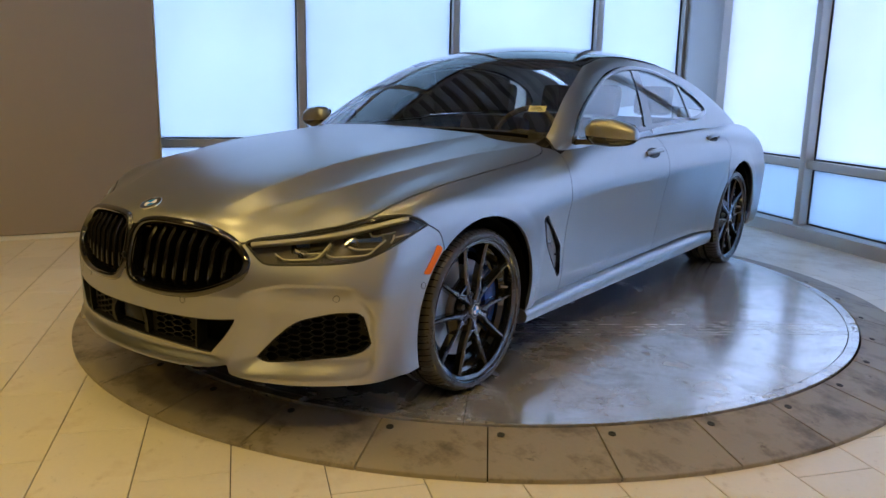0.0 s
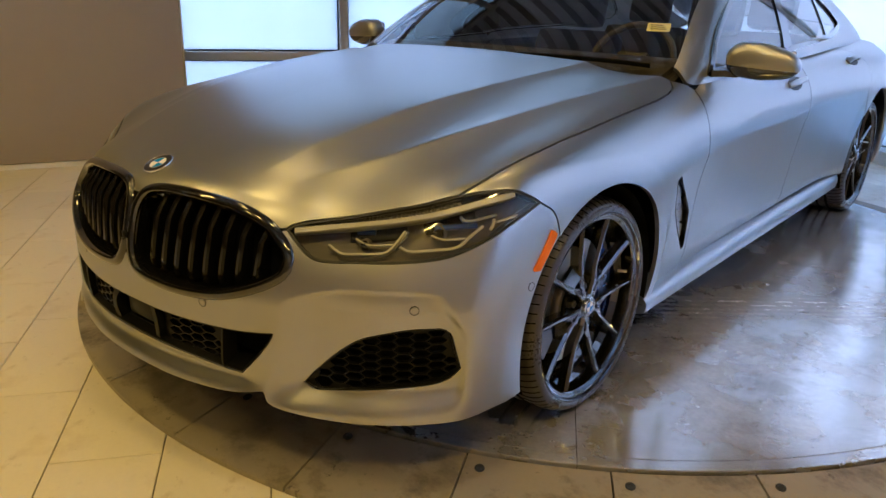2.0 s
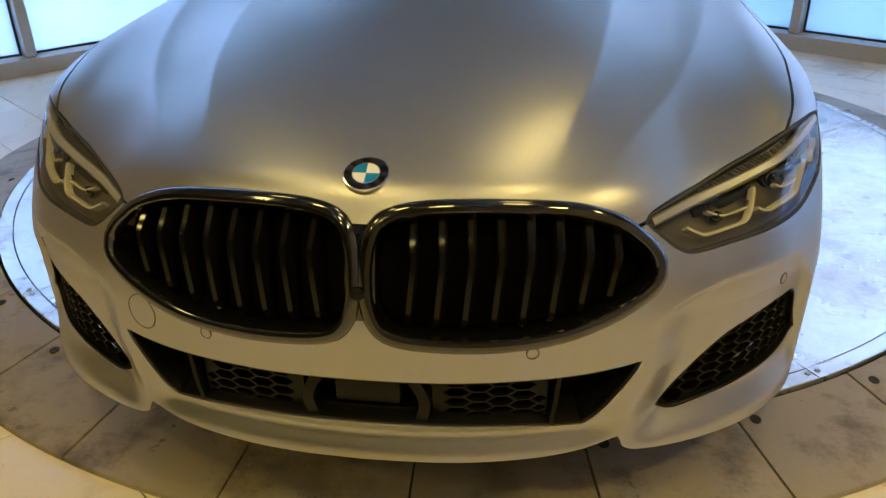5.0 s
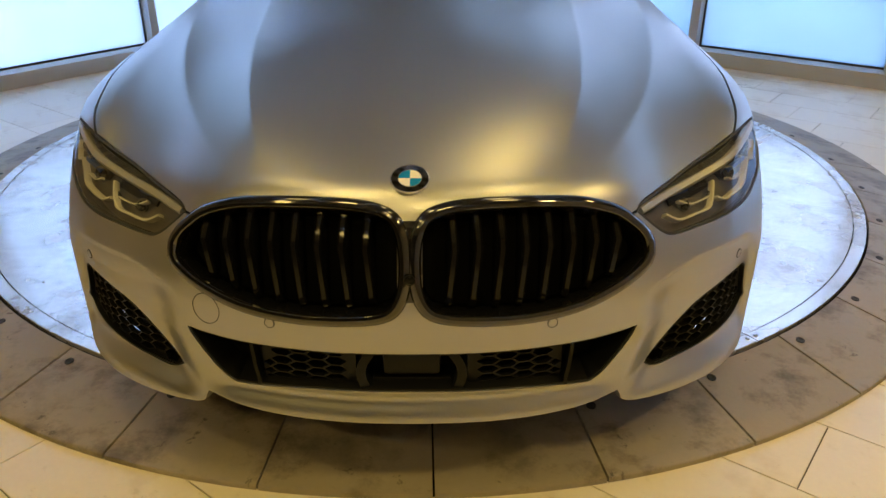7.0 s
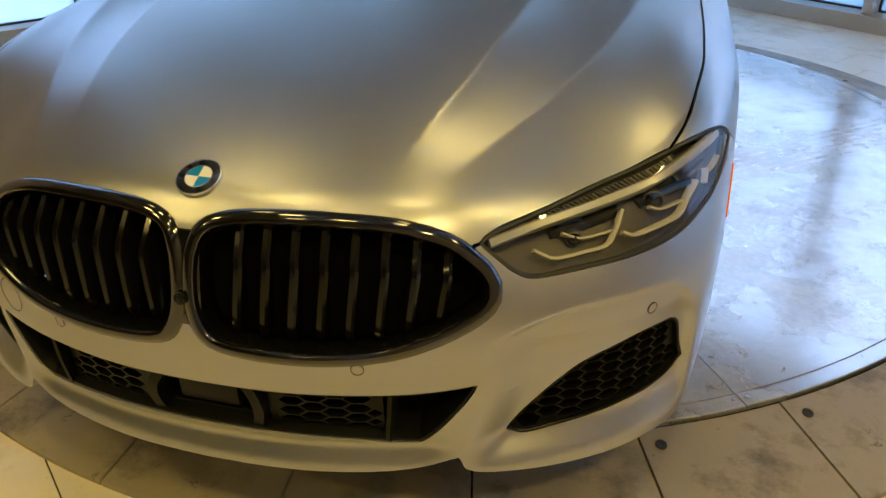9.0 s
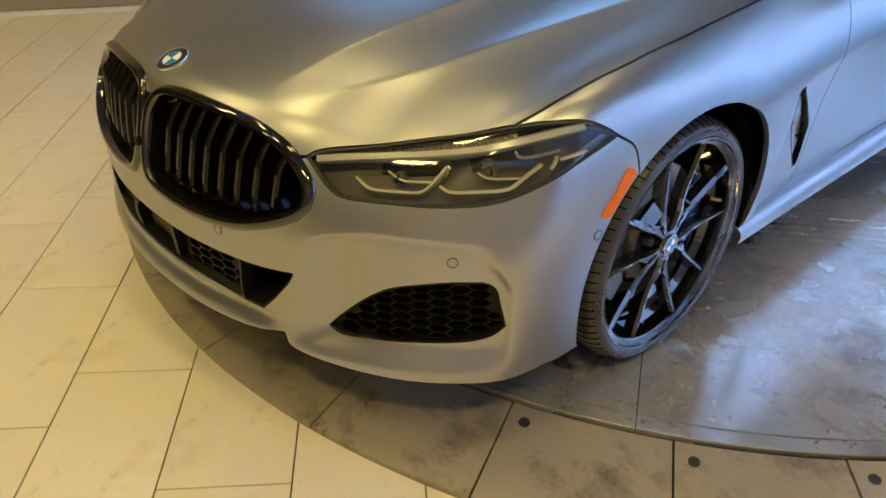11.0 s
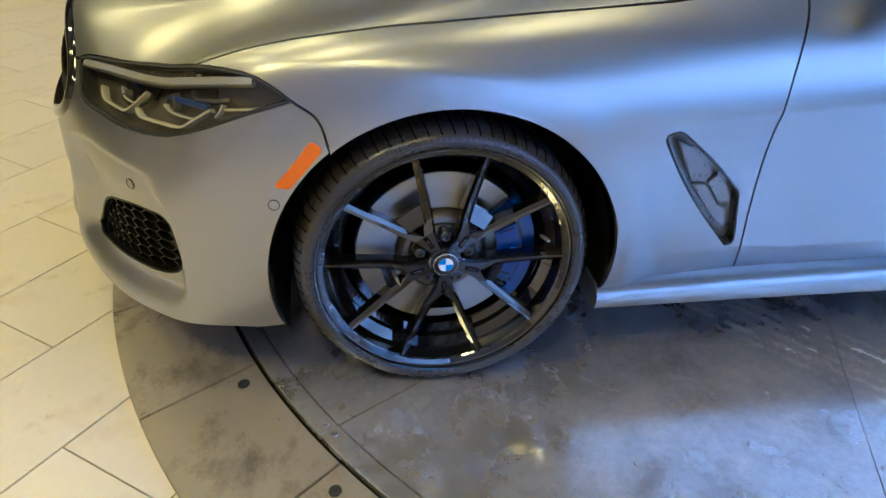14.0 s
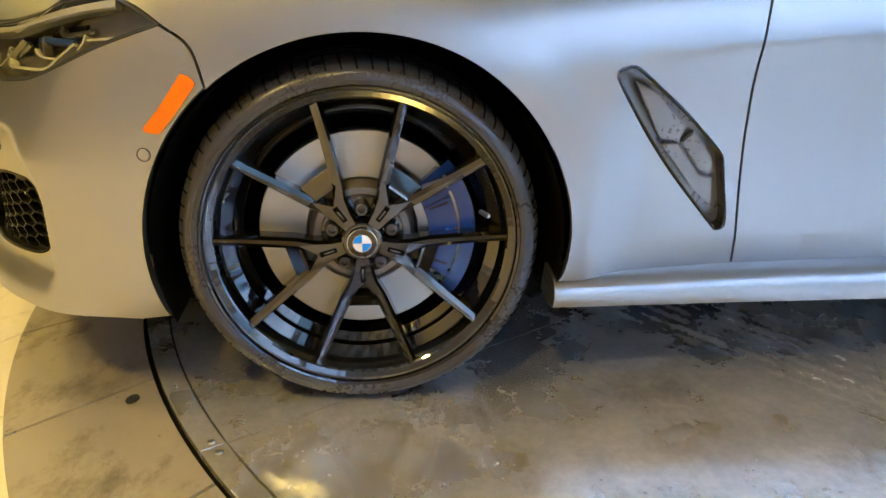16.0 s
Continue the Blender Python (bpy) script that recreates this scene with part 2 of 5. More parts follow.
    link(stain, dark.inputs[0]), link(light.outputs[2], dark.inputs[6])
    dark.inputs[7].default_value = (.20, .165, .125, 1)
    link(dark.outputs[2], grain.inputs[0]), link(grey.outputs[0], grain.inputs["Scale"])
    link(grain.outputs[0], p.inputs["Base Color"])
    metal = n.new("ShaderNodeMapRange")
    metal.inputs[3].default_value, metal.inputs[4].default_value = .88, .32
    link(film, metal.inputs[0]), link(metal.outputs[0], p.inputs["Metallic"])
    rough = n.new("ShaderNodeMapRange")
    rough.inputs[3].default_value, rough.inputs[4].default_value = .135, .32
    link(film, rough.inputs[0]), link(rough.outputs[0], p.inputs["Roughness"])
    return m


PLATE = dirty_steel("worn_steel_plate", (.86, .865, .87), (.46, .395, .32), ((.90, -.40, 0), (0, 0, radians(41))))
RAMP = material("grey_rubber_ramp", (.30, .26, .20), .50, 0, vary=.09, scale=5, fine=70, bump=.0006, rough_vary=.08, per_object=.10, tint=(.10, .088, .072), patch=-.25)
scuffed(RAMP, (.070, .056, .042), (1.6, 2.0, 1), .3, .50, .66, .75)
scuffed(RAMP, (.045, .038, .03), (5, 5, 1), .1, .63, .67, .7)
TILE = material("cream_porcelain_tile", (.75, .69, .57), .32, 0, vary=.06, scale=3, fine=60, bump=.0003, rough_vary=.08, per_object=.09, tint=(.50, .40, .25), patch=.14)
scuffed(TILE, (.36, .28, .17), (2.2, 4, 1), .4, .58, .70, .45)
scuffed(TILE, (.22, .17, .10), (9, 9, 1), .2, .66, .71, .6)
GROUT = material("grey_grout", (.10, .09, .075), .9, 0, vary=.1, fine=200, bump=.001)
BEIGE = material("taupe_wall_panel", (.37, .32, .275), .7, 0, vary=.03, scale=1.5, fine=500, bump=.0002)
WALL = material("dark_taupe_painted_wall", (.10, .088, .072), .75, 0, vary=.03, scale=1.2, fine=300, bump=.0003)
DECK = material("dark_deck", (.05, .052, .055), .5, .2, vary=.06)
RIB = material("pale_deck_rib", (.50, .50, .49), .5, 0, vary=.04)
FRAME = material("anodised_window_frame", (.50, .49, .46), .42, .35, vary=.03, scale=3, fine=300)
GASKET = material("black_gasket", (.02, .022, .025), .6)
FROST = frosted("frosted_glass", (.395, .40, .445))
# Darker, bluer lower panes: dirt and the dim outside, both put in the colour.
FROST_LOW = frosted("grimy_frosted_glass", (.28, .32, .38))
CLEAR = thin_glass("tinted_window_glass", (.33, .33, .32))
SNOW = material("pale_concrete_yard", (.60, .60, .60), .9, 0, vary=.08, scale=.6, bump=.002)
PAPER = material("yellow_card", (.80, .76, .42), .7)
PRINT = material("dark_print", (.15, .14, .10), .7)

# ---- building tools ----
def mesh_object(name, verts, faces, mat, normals=None, smooth=True):
    me = bpy.data.meshes.new(name)
    me.from_pydata([tuple(map(float, v)) for v in verts], [], faces)
    me.materials.append(mat)
    me.shade_smooth() if smooth else me.shade_flat()
    if normals is not None:
        me.normals_split_custom_set_from_vertices([tuple(map(float, q)) for q in normals])
    return new(name, me)


def part(name, source, mat, parent=None, label="", smooth=None, at=None):
    """Links a bmesh as one mesh object under a thing or a part."""
    me = bpy.data.meshes.new(name)
    bmesh.ops.recalc_face_normals(source, faces=source.faces)
    source.to_mesh(me)
    source.free()
    me.materials.append(mat)
    if smooth is None:
        me.shade_smooth()
        me.set_sharp_from_angle(angle=radians(32))
    elif smooth:
        me.shade_smooth()
    ob = new(name, me)
    if at is not None:
        ob.matrix_basis = at
    if parent:
        ob.parent = parent
    if label:
        tagged(ob, label)
    return ob


def empty(name, label, category, m=None, group="", kind=""):
    ob = new(name)
    ob.empty_display_size = .1
    if m is not None:
        ob.matrix_basis = m
    return tagged(ob, label, category, group, kind)


def box(bm, lo, hi, bevel=0.0, m=None):
    c = [(a + b) / 2 for a, b in zip(lo, hi)]
    s = [abs(b - a) for a, b in zip(lo, hi)]
    made = bmesh.ops.create_cube(bm, size=1, matrix=Matrix.Translation(c) @ Matrix.Diagonal((*s, 1)))["verts"]
    if bevel:
        edges = list({e for v in made for e in v.link_edges})
        made = bmesh.ops.bevel(bm, geom=edges, offset=bevel, segments=2, affect="EDGES", profile=.6)["verts"]
    if m is not None:
        bmesh.ops.transform(bm, matrix=m, verts=[v for v in made if v.is_valid])
    return bm


def lathe(bm, profile, n=64, axis="x"):
    """Turns (radius, along) pairs round the axis; closed if the first pair comes again at the end."""
    rings = []
    for r, a in profile:
        ring = []
        for i in range(n):
            c, s = math.cos(2 * math.pi * i / n) * r, math.sin(2 * math.pi * i / n) * r
            ring.append(bm.verts.new((a, c, s) if axis == "x" else (c, s, a)))
        rings.append(ring)
    for p, q in zip(rings, rings[1:]):
        for i in range(n):
            j = (i + 1) % n
            bm.faces.new((p[i], p[j], q[j], q[i]))
    return rings


def prism(bm, outline, lo, hi, axis="z"):
    """A flat outline given thickness between lo and hi."""
    def at(p, h):
        return {"z": (p[0], p[1], h), "x": (h, p[0], p[1]), "y": (p[0], h, p[1])}[axis]
    a, b = [bm.verts.new(at(p, lo)) for p in outline], [bm.verts.new(at(p, hi)) for p in outline]
    bm.faces.new(a), bm.faces.new(b)
    for i in range(len(a)):
        j = (i + 1) % len(a)
        bm.faces.new((a[i], a[j], b[j], b[i]))
    return bm


def sweep(bm, path, section, closed=False, ups=None):
    """Carries a section of (across, up) pairs along a path of points."""
    pts = [Vector(p) for p in path]
    n, rings = len(pts), []
    for i, p in enumerate(pts):
        a = pts[(i - 1) % n] if closed or i else p
        b = pts[(i + 1) % n] if closed or i < n - 1 else p
        t = (b - a).normalized()
        up = Vector(ups[i]) if ups is not None else Vector((0, 0, 1))
        x = t.cross(up).normalized()
        up = x.cross(t)
        rings.append([bm.verts.new(p + x * u + up * w) for u, w in section])
    k = len(section)
    for i in range(n if closed else n - 1):
        r, q = rings[i], rings[(i + 1) % n]
        for j in range(k):
            bm.faces.new((r[j], r[(j + 1) % k], q[(j + 1) % k], q[j]))
    if not closed:
        bm.faces.new(rings[0]), bm.faces.new(rings[-1])
    return bm


def curve(points, gap=.012):
    """A smooth line through points (Catmull-Rom), sampled about every gap."""
    p = [np.array(q, float) for q in points]
    if len(p) == 2:
        k = max(2, int(np.linalg.norm(p[1] - p[0]) / gap))
        return [p[0] + (p[1] - p[0]) * i / k for i in range(k + 1)]
    p = [2 * p[0] - p[1]] + p + [2 * p[-1] - p[-2]]
    out = []
    for a, b, c, d in zip(p, p[1:], p[2:], p[3:]):
        k = max(1, int(round(np.linalg.norm(c - b) / gap)))
        for i in range(k):
            t = i / k
            out.append(.5 * (2 * b + (c - a) * t + (2 * a - 5 * b + 4 * c - d) * t * t + (3 * b - a - 3 * c + d) * t ** 3))
    return out + [p[-2]]


def chain(*curves, gap=.012):
    """A closed outline out of smooth pieces that meet at corners."""
    out = []
    for c in curves:
        out += curve(c, gap)[:-1]
    return out


def mirrored(points):
    return [np.array((-p[0], p[1], p[2])) for p in reversed(points)]

# ---- the shape of the car body ----
def spline(xs, ys):
    """A natural cubic through a few stations, straight beyond its ends."""
    xs, ys = np.array(xs, float), np.array(ys, float)
    n, h = len(xs), np.diff(xs)
    a, b = np.eye(n), np.zeros(n)
    for i in range(1, n - 1):
        a[i, i - 1], a[i, i], a[i, i + 1] = h[i - 1], 2 * (h[i - 1] + h[i]), h[i]
        b[i] = 6 * ((ys[i + 1] - ys[i]) / h[i] - (ys[i] - ys[i - 1]) / h[i - 1])
    m = np.linalg.solve(a, b)

    def value(x):
        x = np.asarray(x, float)
        c = np.clip(x, xs[0], xs[-1])
        i = np.clip(np.searchsorted(xs, c) - 1, 0, n - 2)
        d, e, w = xs[i + 1] - c, c - xs[i], h[i]
        v = (m[i] * d ** 3 + m[i + 1] * e ** 3) / (6 * w) + (ys[i] / w - m[i] * w / 6) * d + (ys[i + 1] / w - m[i + 1] * w / 6) * e
        s0 = (ys[1] - ys[0]) / h[0] - h[0] * (2 * m[0] + m[1]) / 6
        s1 = (ys[-1] - ys[-2]) / h[-1] + h[-1] * (m[-2] + 2 * m[-1]) / 6
        return v + np.where(x < xs[0], (x - xs[0]) * s0, 0) + np.where(x > xs[-1], (x - xs[-1]) * s1, 0)
    return value


def step(a, b, x):
    t = np.clip((np.asarray(x, float) - a) / (b - a), 0, 1)
    return t * t * (3 - 2 * t)


def smax(a, b, k):
    h = np.maximum(k - np.abs(a - b), 0) / k
    return np.maximum(a, b) + h * h * k / 4


# The body's lines: half width along its length, flank section, plan of the nose, bonnet profile.
half_width = spline([-1, -.6, -.3, 0, .4, .8, 1.6, 2.4, 3.02, 3.5, 4, 4.25], [.90, .912, .922, .934, .928, .920, .922, .936, .955, .930, .86, .79])
flank = spline([.1, .2, .3, .4, .5, .58, .66, .75, .84, .92, 1.0, 1.1], [.070, .036, .014, .006, .003, .001, 0, .003, .016, .043, .09, .16])
nose = spline([0, .15, .29, .51, .66, .776, .84, .905, .93], [-.93, -.922, -.898, -.828, -.748, -.652, -.572, -.365, -.15])
crown = spline([0, .15, .29, .40, .487, .56, .65, .72, .78, .83, .90], [-.93, -.922, -.895, -.845, -.778, -.715, -.672, -.665, -.697, -.728, -.735])
rise = spline([-.2, 0, .046, .126, .33, .63, .93, 1.33, 1.73, 3, 4.3, 5.1], [.50, .655, .690, .733, .800, .868, .915, .960, .990, .985, .955, .915])
crease_in = spline([-.7, -.592, -.516, -.428, -.328, -.216, -.087, .3, .7], [.336, .363, .383, .401, .416, .431, .444, .476, .50])
crease_out = spline([-.7, -.52, -.40, -.25, -.12, .06, .31, .6], [.42, .515, .565, .612, .643, .675, .705, .735])


# Soft swellings and hollows of the bonnet and wings: across, along, reach, height.
SWELLS = [(.80, -.40, .26, .0196), (.80, -.12, .28, .0111), (.80, .20, .30, .0099), (.55, -.25, .34, .0187), (.40, -.45, .28, .0079), (.42, -.05, .34, -.0018), (0, -.35, .34, .0044), (0, 0, .34, .0087)]


def swell(x, y):
    return sum(h * np.exp(-(((x - a) / r) ** 2 + ((y - b) / r) ** 2)) for a, b, r, h in SWELLS) + 0 * x * y


def nose_y(x, z):
    """How far forward the front reaches."""
    x = np.abs(x)
    back = np.maximum(z - .47, 0)
    y = nose(x) + (back ** 1.35) * (.42 + (.55 - 1.1 * np.maximum(z - .64, 0)) * step(.35, .80, x))
    brow = .527 - .9 * np.maximum(.66 - x, 0) ** 1.6 - .35 * np.maximum(x - .72, 0) ** 1.5
    edge = .856 - .9 * np.maximum(z - .40, 0) ** 1.4
    hook = np.minimum(.462 + .33 * (z - .23), .508)
    pocket = step(-.005, .075, x - hook) * step(.004, -.010, z - brow) * step(.008, -.026, x - edge) * step(.200, .275, z)
    pocket = pocket * (.007 + .021 * step(.53, .42, z) + .010 * step(.70, .54, x) * step(.505, .42, z))
    blade = .011 * step(.275, .205, z) * step(.93, .80, x)
    chin = .011 * np.exp(-((z - .262) / .022) ** 2) * step(.47, .38, x)
    return y + pocket - blade + chin


def top_z(x, y):
    """The bonnet's and wings' upper surface."""
    x = np.abs(x)
    a = (x + .9 - np.sqrt((x - .9) ** 2 + .0012)) / 2
    w = step(-.25, .30, y)
    d = y - crown(a) * (1 - w) - nose(a) * w
    z = rise(d) - .035 * (x / .8) ** 2
    run = step(-.78, -.52, y)
    ridge = x - crease_out(y)
    edge = x - crease_in(y)
    edge = (edge + np.sqrt(edge ** 2 + .000004)) / 2
    dome = .029 * np.exp(-edge / .070) + .018 * np.exp(-(np.sqrt(ridge ** 2 + .00003) - .0055) / .070)
    return z + run * (dome - .023) + swell(x, y)


def side_x(y, z):
    r = np.hypot(y, z - .318)
    rr = np.hypot(y - 3.023, z - .335)
    lip = .003 * (step(.475, .400, r) + step(.475, .400, rr)) * step(.96, .58, z)
    lip = lip + .0025 * (step(.468, .436, r) * step(.42, .12, y) + step(.462, .440, rr) * step(2.50, 2.76, y)) * step(.98, .66, z)
    drop = .655 + .10 * np.minimum(y - .453, .40) + .02 * np.maximum(y - .853, 0) - z
    drop = (drop + np.sqrt(drop ** 2 + .000008)) / 2
    fold = (.0225 * (1 - np.exp(-drop / .10)) * step(.40, .50, y) + .062 * np.minimum(drop, .33) * step(-.15, .38, y)) * step(2.9, 2.3, y)
    low = np.maximum(.327 - z, 0)
    fold = fold + .12 * (np.sqrt(low ** 2 + .00001) - .0032) * step(.42, .74, y) * step(2.9, 2.3, y)
    tuck = .22 * step(2.9, 3.9, y) * np.maximum(z - .60, 0)
    return half_width(y) - flank(z) + lip - fold - tuck


def body(x, y, z):
    """Below zero inside the painted body."""
    x = np.abs(x)
    f1 = x - side_x(y, z)
    f2 = (z - top_z(x, y)) * .93
    e = .004
    slope = (nose(x + e) - nose(x - e)) / (2 * e)
    f3 = (nose_y(x, z) - y) / np.sqrt(1 + slope ** 2)
    f4 = (y - 4.12 + .30 * (x / .95) ** 3 + .10 * step(.75, .25, z)) * .9
    f = smax(f1, f2, .17)
    return smax(smax(f, f3, .05), f4, .08)


def cast(origin, way, reach=1.6, field=body):
    """Where rays from inside leave the body."""
    o, w = np.asarray(origin, float), np.asarray(way, float)
    lo, hi = np.zeros(len(o)), np.full(len(o), reach)
    for _ in range(34):
        mid = (lo + hi) / 2
        p = o + w * mid[:, None]
        inside = field(p[:, 0], p[:, 1], p[:, 2]) < 0
        lo, hi = np.where(inside, mid, lo), np.where(inside, hi, mid)
    return o + w * ((lo + hi) / 2)[:, None]


def facing(p, field=body, e=.003):
    n = np.stack([field(*(p + d).T) - field(*(p - d).T) for d in np.eye(3) * e], 1)
    return n / np.maximum(np.linalg.norm(n, axis=1)[:, None], 1e-9)


# The cabin: width at the belt, height along the length.
cab_width = spline([.5, .8, 1.2, 1.7, 2.2, 2.6, 2.9, 3.4, 3.9], [.80, .815, .828, .828, .808, .775, .745, .69, .62])
cab_line = spline([.3, .57, .75, 1.0, 1.3, 1.5, 1.75, 2.2, 2.6, 3.0, 3.5, 3.9], [.78, .945, 1.055, 1.198, 1.340, 1.388, 1.412, 1.410, 1.374, 1.310, 1.165, 1.02])


def cabin(x, y, z):
    x = np.abs(x)
    f1 = (x - cab_width(y) + .04 * (z - .93) + .75 * np.maximum(z - .93, 0) ** 1.25) * .85
    back = y - .30 * x ** 2 * step(1.6, .9, y)
    f2 = (z - cab_line(back) + .07 * (x / .6) ** 2 * step(.9, 1.5, y)) * .88
    return smax(f1, f2, .07)


# Each way of spreading a panel flat: to flat coordinates, and rays back to the surface.
def flat_side(p):
    return p[:, 1], np.arctan2(p[:, 2] - .45, p[:, 0] - .30) * .5


def rays_side(a, b):
    o = np.stack([np.full_like(a, .30), a, np.full_like(a, .45)], 1)
    return o, np.stack([np.cos(b / .5), 0 * a, np.sin(b / .5)], 1)


def flat_top(p):
    return p[:, 0], p[:, 1]


def rays_top(a, b):
    return np.stack([a, b, np.full_like(a, .35)], 1), np.stack([0 * a, 0 * a, 1 + 0 * a], 1)


def flat_front(p):
    return np.arctan2(p[:, 0], -p[:, 1] + .05) * .9, p[:, 2]


def rays_front(a, b):
    return np.stack([0 * a, .05 + 0 * a, b], 1), np.stack([np.sin(a / .9), -np.cos(a / .9), 0 * a], 1)


def flat_cab(p):
    return p[:, 1], np.arctan2(p[:, 2] - .80, p[:, 0]) * .6


def rays_cab(a, b):
    return np.stack([0 * a, a, np.full_like(a, .80)], 1), np.stack([np.cos(b / .6), 0 * a, np.sin(b / .6)], 1)


SPREAD = {"side": (flat_side, rays_side, body), "top": (flat_top, rays_top, body), "front": (flat_front, rays_front, body),
          "cab": (flat_cab, rays_cab, cabin), "cabtop": (flat_top, rays_top, cabin)}


def inside_of(poly, pts):
    x, y = pts[:, 0], pts[:, 1]
    hit = np.zeros(len(pts), bool)
    for (x0, y0), (x1, y1) in zip(poly, np.roll(poly, -1, 0)):
        if y0 != y1:
            hit ^= ((y0 > y) != (y1 > y)) & (x < (x1 - x0) * (y - y0) / (y1 - y0) + x0)
    return hit


def shrink(poly, d):
    """Moves a closed outline inwards by d."""
    q = np.array(poly)
    area = np.sum(q[:, 0] * np.roll(q[:, 1], -1) - q[:, 1] * np.roll(q[:, 0], -1))
    t = np.roll(q, -1, 0) - np.roll(q, 1, 0)
    n = np.stack([-t[:, 1], t[:, 0]], 1) / np.maximum(np.linalg.norm(t, axis=1)[:, None], 1e-9)
    return q + n * d * (1 if area > 0 else -1)


def on_body(points, way, sink=0.0):
    """Points brought onto the surface, with the outward directions there."""
    flat, rays, field = SPREAD[way]
    p = np.array(points, float)
    q = cast(*rays(*flat(p)), field=field)
    n = facing(q, field)
    return q - n * sink, n


def panel(name, outline, way, mat, parent, holes=(), gap=.0022, grid=.02, deep=.014, sink=0.0, label="", bulge=None):
    """A thin shell of the body's surface within an outline (points near the surface), with holes cut through it and turned-in edges."""
    flat, rays, field = SPREAD[way]
    loops = [shrink(np.stack(flat(np.array(outline, float)), 1), gap)] + [shrink(np.stack(flat(np.array(h, float)), 1), -gap) for h in holes]
    lo, hi = loops[0].min(0), loops[0].max(0)
    gx, gy = np.meshgrid(np.arange(lo[0], hi[0], grid), np.arange(lo[1], hi[1], grid * .9))
    gx[1::2] += grid / 2
    pts = np.stack([gx.ravel(), gy.ravel()], 1)
    keep = inside_of(loops[0], pts)
    for h in loops[1:]:
        keep &= ~inside_of(h, pts)
    rim = np.concatenate(loops)
    keep &= np.array([np.min(np.sum((rim - p) ** 2, 1)) > (grid * .45) ** 2 if k else False for p, k in zip(pts, keep)], bool)
    every = np.concatenate([rim, pts[keep]])
    edges, start = [], 0
    for h in loops:
        k = len(h)
        edges += [(start + i, start + (i + 1) % k) for i in range(k)]
        start += k
    v2, _, tris, _, _, _ = delaunay_2d_cdt([Vector(p) for p in every], edges, [], 0, 1e-7)
    v2 = np.array([tuple(v) for v in v2])
    mid = np.array([v2[list(f)].mean(0) for f in tris])
    good = inside_of(loops[0], mid)
    for h in loops[1:]:
        good &= ~inside_of(h, mid)
    faces = [tuple(f) for f, g in zip(tris, good) if g]
    p = cast(*rays(v2[:, 0], v2[:, 1]), field=field)
    n = facing(p, field)
    if bulge is not None:
        p = p + n * bulge(p)[:, None]
    p = p - n * sink
    a, b, c = (p[[f[i] for f in faces]] for i in range(3))
    turn = np.sum(np.cross(b - a, c - a) * n[[f[0] for f in faces]], 1) < 0
    faces = [f[::-1] if w else f for f, w in zip(faces, turn)]
    count, verts, norms = {}, list(p), list(n)
    for f in faces:
        for e in zip(f, f[1:] + f[:1]):
            count[e] = 1
    for e in [e for e in count if (e[1], e[0]) not in count]:
        k = len(verts)
        side = np.cross(p[e[1]] - p[e[0]], n[e[0]])
        side = side / max(np.linalg.norm(side), 1e-9)
        verts += [p[e[0]], p[e[1]], p[e[1]] - n[e[1]] * deep, p[e[0]] - n[e[0]] * deep]
        norms += [side] * 4
        faces.append((k + 1, k, k + 3, k + 2))
    ob = mesh_object(name, verts, faces, mat, norms)
    if parent:
        ob.parent = parent
    return tagged(ob, label)


def other_side(ob, parent=None):
    """The same part on the car's other side."""
    me = ob.data.copy()
    flip = Matrix.Diagonal((-1, 1, 1, 1))
    made = new(ob.name, me)
    made.parent = parent or ob.parent
    norms = [(-q.vector.x, q.vector.y, q.vector.z) for q in me.corner_normals]
    at = [v.co.copy() for v in me.vertices]
    polys = [(list(f.vertices)[::-1], [norms[i] for i in f.loop_indices][::-1]) for f in me.polygons]
    m2 = bpy.data.meshes.new(me.name)
    m2.from_pydata([(-c.x, c.y, c.z) for c in at], [], [f for f, _ in polys])
    for mat in me.materials:
        m2.materials.append(mat)
    m2.shade_smooth()
    m2.normals_split_custom_set([q for _, ns in polys for q in ns])
    made.data = m2
    made.visible_shadow = ob.visible_shadow
    made.matrix_basis = flip @ ob.matrix_basis @ flip
    bpy.data.meshes.remove(me)
    if "label" in ob:
        made["label"] = ob["label"]
    for child in ob.children:
        other_side(child, made)
    return made

# ---- the room ----
WEST, NORTH, EAST, SOUTH = -4.30, 4.42, 4.9, -9.5


def slab(name, lo, hi, mat, label, category, bevel=0.0, m=ROOM, kind="structure"):
    bm = bmesh.new()
    box(bm, lo, hi, bevel)
    return tagged(part(name, bm, mat, None, at=m), label, category, kind=kind)


slab("ground", (-60, -60, -.9), (60, 60, -.5), SNOW, "pale concrete yard outside the frosted windows", "ground")
slab("floor", (WEST - .3, SOUTH - .2, -.30), (EAST + .2, NORTH + .3, FLOOR - .006), GROUT, "grey grout bed under cream porcelain floor tiles", "floor")
slab("wall_east", (EAST, SOUTH, FLOOR), (EAST + .2, NORTH + .1, CEILING), BEIGE, "plain taupe painted showroom wall", "wall")
slab("wall_south", (WEST - .2, SOUTH - .2, FLOOR), (EAST + .2, SOUTH, CEILING), WALL, "plain dark taupe painted showroom wall", "wall")
slab("wall_west", (WEST - .2, SOUTH, FLOOR), (WEST, -1.2, CEILING), WALL, "plain dark taupe painted showroom wall", "wall")

